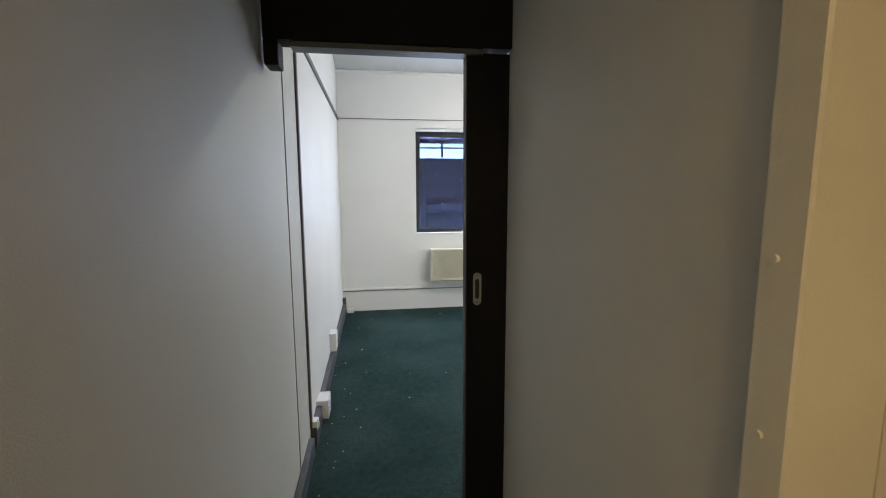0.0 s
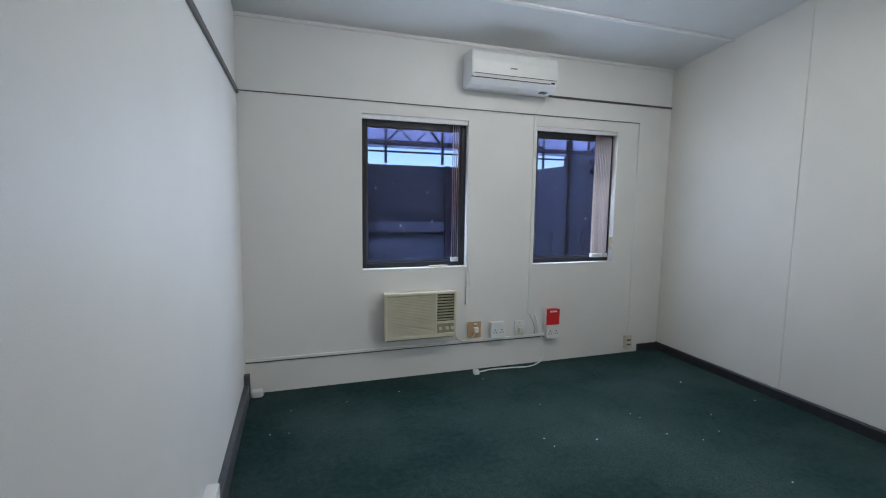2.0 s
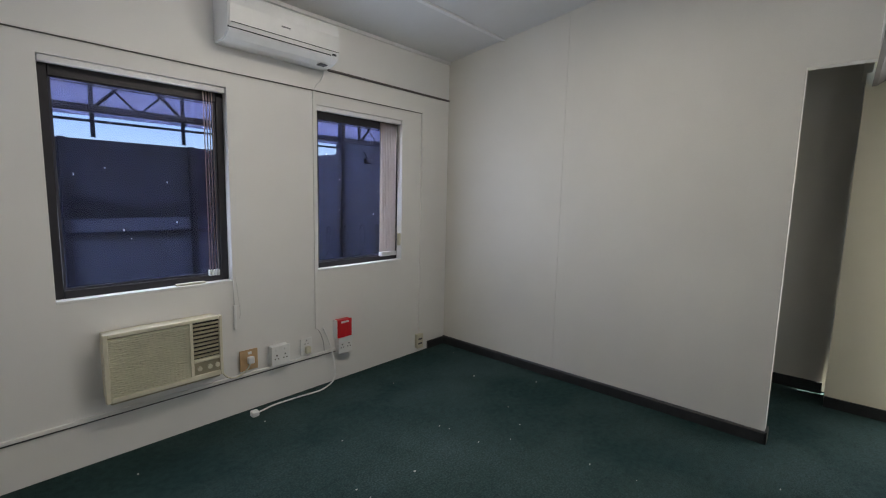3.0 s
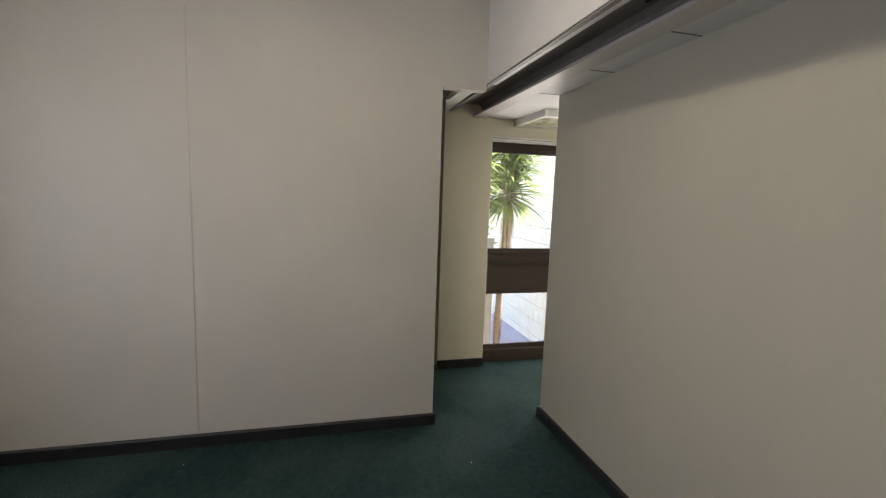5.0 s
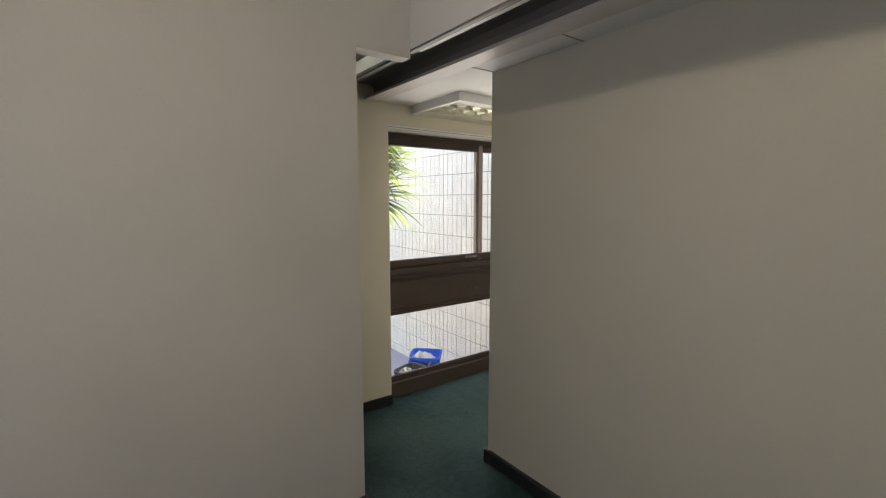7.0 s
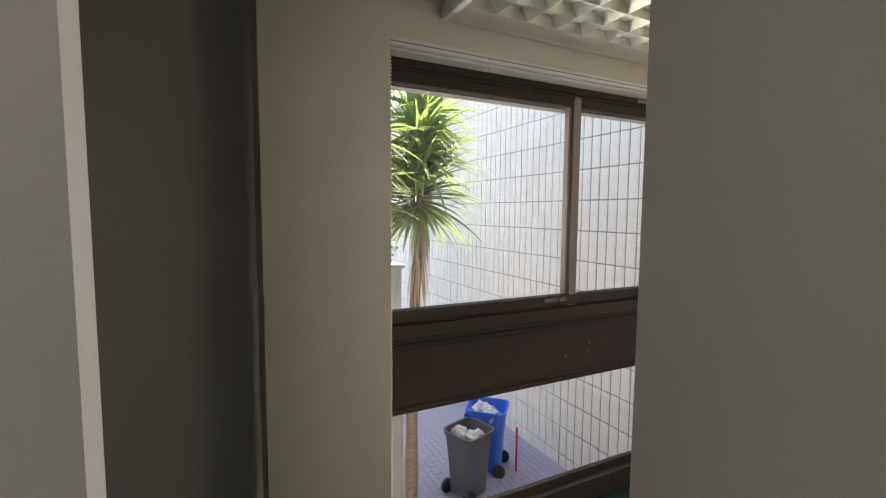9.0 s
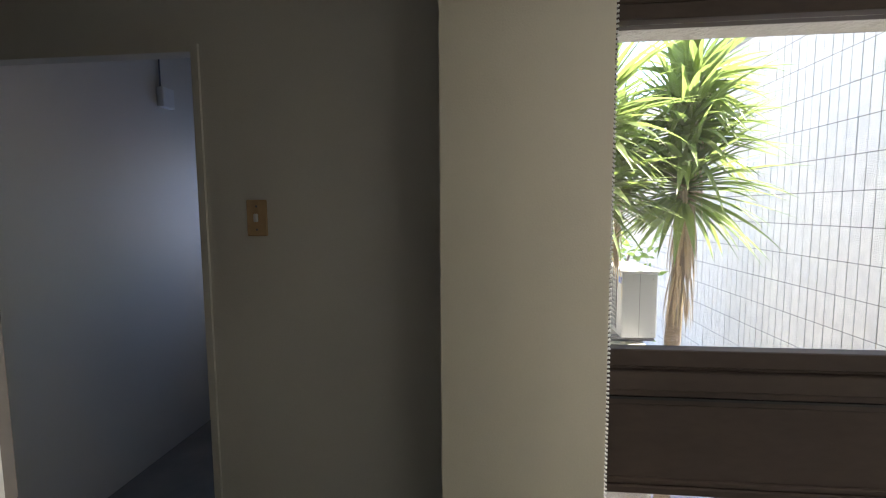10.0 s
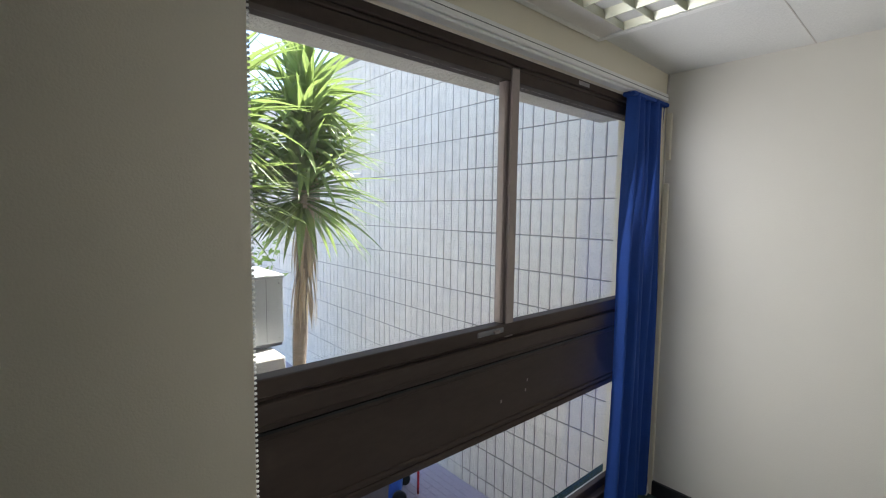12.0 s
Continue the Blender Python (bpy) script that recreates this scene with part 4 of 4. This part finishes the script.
sb = thing("shrub", (11.2, 0.3, GZ), "leafy light green shrub at the end of the yard", "shrub")
rs = random.Random(21)
lm = bmesh.new()
for k in range(7):
    a = 2 * math.pi * k / 7
    tip = Vector((11.2 + 0.7 * math.cos(a), 0.3 + 0.7 * math.sin(a), 0.5 + 0.5 * rs.random()))
    mid = Vector((11.2 + 0.25 * math.cos(a), 0.3 + 0.25 * math.sin(a), -0.9))
    stem = smooth_path([(11.2, 0.3, GZ), mid, tip])
    part("stem", tube(stem, 0.02, 6), BARK, sb)
    for i in range(260):
        c = mid.lerp(tip, rs.uniform(0.1, 1.15)) + Vector((rs.gauss(0, 0.26), rs.gauss(0, 0.26), rs.gauss(0, 0.24)))
        d = Vector((rs.gauss(0, 1), rs.gauss(0, 1), rs.gauss(0, 0.6))).normalized()
        e = d.cross(Vector((rs.gauss(0, 1), rs.gauss(0, 1), rs.gauss(0, 1)))).normalized()
        ln = rs.uniform(0.05, 0.10)
        lm.faces.new([lm.verts.new(c + p) for p in (-d * ln, e * ln * 0.42, d * ln, -e * ln * 0.42)])
part("foliage", lm, SHRUB, sb, "small light green leaves")


def bin_(name, x, y, rot, w, d, h, material, label, open_lid):
    b = thing(name, (x, y, GZ), label, "bin", "bins in the yard")
    rm = Matrix.Translation((x, y, GZ)) @ Matrix.Rotation(rot, 4, "Z")
    bm = bmesh.new()
    levels = [(0.72, 0.05), (0.80, h * 0.5), (0.94, h * 0.93), (1.0, h * 0.935), (1.03, h), (0.95, h), (0.86, h * 0.8)]
    rings = []
    for s, z in levels:
        ring = []
        for k in range(24):
            a = 2 * math.pi * k / 24
            cx = math.copysign(abs(math.cos(a)) ** 0.35, math.cos(a)) * w / 2 * s
            cy = math.copysign(abs(math.sin(a)) ** 0.35, math.sin(a)) * d / 2 * s
            ring.append(bm.verts.new(rm @ Vector((cx, cy, z))))
        rings.append(ring)
    for a, c in zip(rings, rings[1:]):
        for k in range(24):
            bm.faces.new((a[k], a[(k + 1) % 24], c[(k + 1) % 24], c[k]))
    bm.faces.new(rings[0][::-1])
    bm.faces.new(rings[-1])
    part("tub", bm, material, b)
    for s in (-1, 1):
        c = rm @ Vector((s * w * 0.40, d * 0.36, 0.09))
        ax = rm.to_3x3() @ Vector((1, 0, 0))
        part("wheel", tube([c - ax * 0.025, c + ax * 0.025], 0.09, 18), BLACK, b)
    if open_lid:
        lid = box(-w / 2, w / 2, -0.02, 0.02, 0, h * 0.62, 0.012, 2)
        bmesh.ops.transform(lid, verts=lid.verts, matrix=rm @ Matrix.Translation((0, -d * 0.56, h * 0.34)) @ Matrix.Rotation(-0.10, 4, "X"))
        part("lid", lid, material, b, "lid hanging open")
    return b


rnd = random.Random(4)


def litter(name, x, y, z, r, label):
    t = thing(name, (x, y, z), label, "rubbish")
    for i in range(6):
        bm = bmesh.new()
        bmesh.ops.create_icosphere(bm, subdivisions=2, radius=r * rnd.uniform(0.45, 0.7))
        for v in bm.verts:
            v.co *= 1 + 0.6 * noise.noise(v.co * 14 + Vector((i, i, 0)))
        bmesh.ops.translate(bm, verts=bm.verts, vec=Vector((x + rnd.uniform(-r, r), y + rnd.uniform(-r, r), z + rnd.uniform(0, 0.06))))
        part("bag", bm, BAG, t)


bin_("wheelie_bin", 8.08, -0.66, 0.3, 0.50, 0.52, 0.86, BIN_G, "charcoal wheelie bin full of pale rubbish", False)
bin_("wheelie_bin", 8.46, -1.18, 2.4, 0.52, 0.56, 0.92, BIN_B, "blue wheelie bin with its lid hanging open", True)
litter("rubbish", 8.08, -0.66, GZ + 0.76, 0.15, "crumpled paper and plastic filling the charcoal bin")
litter("rubbish", 8.46, -1.18, GZ + 0.80, 0.17, "white plastic bag in the blue bin")
po = thing("marker_post", (8.2, -1.50, GZ), "thin red marker post in the paving", "post")
part("post", tube([(8.2, -1.50, GZ), (8.22, -1.52, GZ + 0.62)], 0.015, 8), RED, po)

# ---- roofed yard behind the office windows ----
sh = thing("shed", (1.5, 8.6, GZ), "dark slate-blue shed wall with a pale plinth under a translucent roof", "shed")
part("wall", box(-5, 4.6, 8.5, 8.7, GZ, 2.06), SHED, sh)
part("return_wall", boxes([(4.35, 9, 7.4, 7.5, GZ, 2.22), (4.35, 4.45, 7.5, 8.5, GZ, 2.06)]), SHED_L, sh)
part("plinth", box(-5, 4.35, 8.44, 8.5, GZ, 1.16), SHED_L, sh)
for z in (1.33, 0.98):
    part("rail", box(-5, 4.35, 8.38, 8.44, z - 0.02, z + 0.02), GIRDER, sh)
for x in (-2.6, -1.3, 0.15, 1.45, 2.75):
    part("post", box(x - 0.03, x + 0.03, 8.36, 8.44, GZ, 2.06), GIRDER, sh)
part("post", box(4.30, 4.36, 7.3, 7.38, GZ, 3.2), GIRDER, sh)
part("roof", prism([(5.6, 2.98), (9.6, 3.0), (9.6, 3.03), (5.6, 3.01)], "x", -6, 9), SHEET, sh, "translucent corrugated roof sheeting")
part("high_cladding", box(-6, 9, 9.3, 9.33, 2.42, 3.0), SHEET, sh, "translucent upright sheeting")
tr = thing("roof_truss", (1.5, 8.2, 2.3), "dark lattice steel truss under the translucent roof", "truss")
part("bottom_chord", box(-6, 9, 8.16, 8.24, 2.33, 2.40), GIRDER, tr)
part("middle_chord", box(-6, 9, 8.18, 8.22, 2.22, 2.245), GIRDER, tr)
part("tie_rod", box(-6, 9, 8.19, 8.21, 2.60, 2.615), GIRDER, tr)
part("top_chord", box(-6, 9, 8.16, 8.24, 2.80, 2.86), GIRDER, tr)
for i in range(16):
    x = -5.5 + i * 0.9
    part("brace", tube([(x, 8.2, 2.36), (x + 0.45 * (-1) ** i, 8.2, 2.82)], 0.02, 6), GIRDER, tr)
    part("cross_brace", tube([(x, 8.24, 2.82), (x + 0.45 * (-1) ** i, 8.24, 2.36)], 0.012, 6), GIRDER, tr)
    part("hanger", box(x - 0.02, x + 0.02, 8.19, 8.21, 2.06, 2.82), GIRDER, tr)
for i in range(12):
    x = -5.5 + i * 1.2
    part("purlin", box(x - 0.02, x + 0.02, 5.7, 9.3, 2.90, 2.95), GIRDER, tr)
fl = thing("floodlight", (4.75, 7.3, 2.0), "small dark floodlight on a bracket", "floodlight")
part("head", box(4.70, 4.80, 7.24, 7.33, 1.95, 2.02, 0.01), GIRDER, fl)
part("bracket", tube([(4.75, 7.29, 2.02), (4.75, 7.36, 2.12), (4.75, 7.41, 2.12)], 0.012, 6), GIRDER, fl)
rz = thing("razor_wire", (4.2, 6.6, 0.4), "coiled razor wire on top of a low wall", "razor wire")
coil = [(3.35 + 0.0085 * k, 6.6 + 0.12 * math.sin(k * 0.21), 0.92 + 0.20 * math.cos(k * 0.21)) for k in range(0, 230, 2)]
part("coil", tube(coil, 0.009, 4), GIRDER, rz)
part("low_wall", box(3.3, 5.3, 6.55, 6.65, GZ, 0.72), SHED, rz)

# ---- block wall of the yard, laid upright in a stack ----
BH, BW, YB, ZT = 0.40, 0.1475, -2.15, 4.3
X_START, Z_START = 5.264, GZ - 0.215
bwall = thing("block_wall", (8.5, YB - 0.1, GZ), "tall pale wall of upright stack-bonded blocks", "wall", kind="structure")
part("mortar", box(5.26, 18, YB - 0.2, YB - 0.006, GZ, ZT), MORTAR, bwall, "grey recessed joints")
g = 0.006
shape = box(g, BW - g, -0.03, 0.0, g, BH - g, 0.006)
me = bpy.data.meshes.new("block")
shape.to_mesh(me)
shape.free()
me.materials.append(BLOCK)
nx, nz = int(12.6 / BW), int((ZT - Z_START) / BH)
rest = bmesh.new()
rv = random.Random(9)
for j in range(nz):
    for i in range(nx):
        x, z = X_START + i * BW, Z_START + j * BH
        dy = rv.uniform(-0.003, 0.003)
        if i < 19:
            ob = new("block", me)
            ob.parent = bwall
            ob.location = Vector((x, YB + dy, z)) - BASE[bwall.name]
        else:
            add_box(rest, x + g, x + BW - g, YB - 0.03, YB + dy, z + g, z + BH - g)
far = part("far_blocks", rest, BLOCK, bwall)
far["kind"] = "stuff"


# ---- brick paving where the bins stand ----
paving = bpy.data.objects["pavement"]
shape = box(0.004, 0.196, 0.004, 0.096, 0.0, 0.008, 0.003)
me = bpy.data.meshes.new("paver")
shape.to_mesh(me)
shape.free()
me.materials.append(PAVER)
for j in range(22):
    for i in range(13):
        ob = new("paver", me)
        ob.parent = paving
        ob.location = (7.0 + i * 0.2 + 0.1 * (j % 2), -2.14 + j * 0.1, GZ + rv.uniform(-0.001, 0.002))
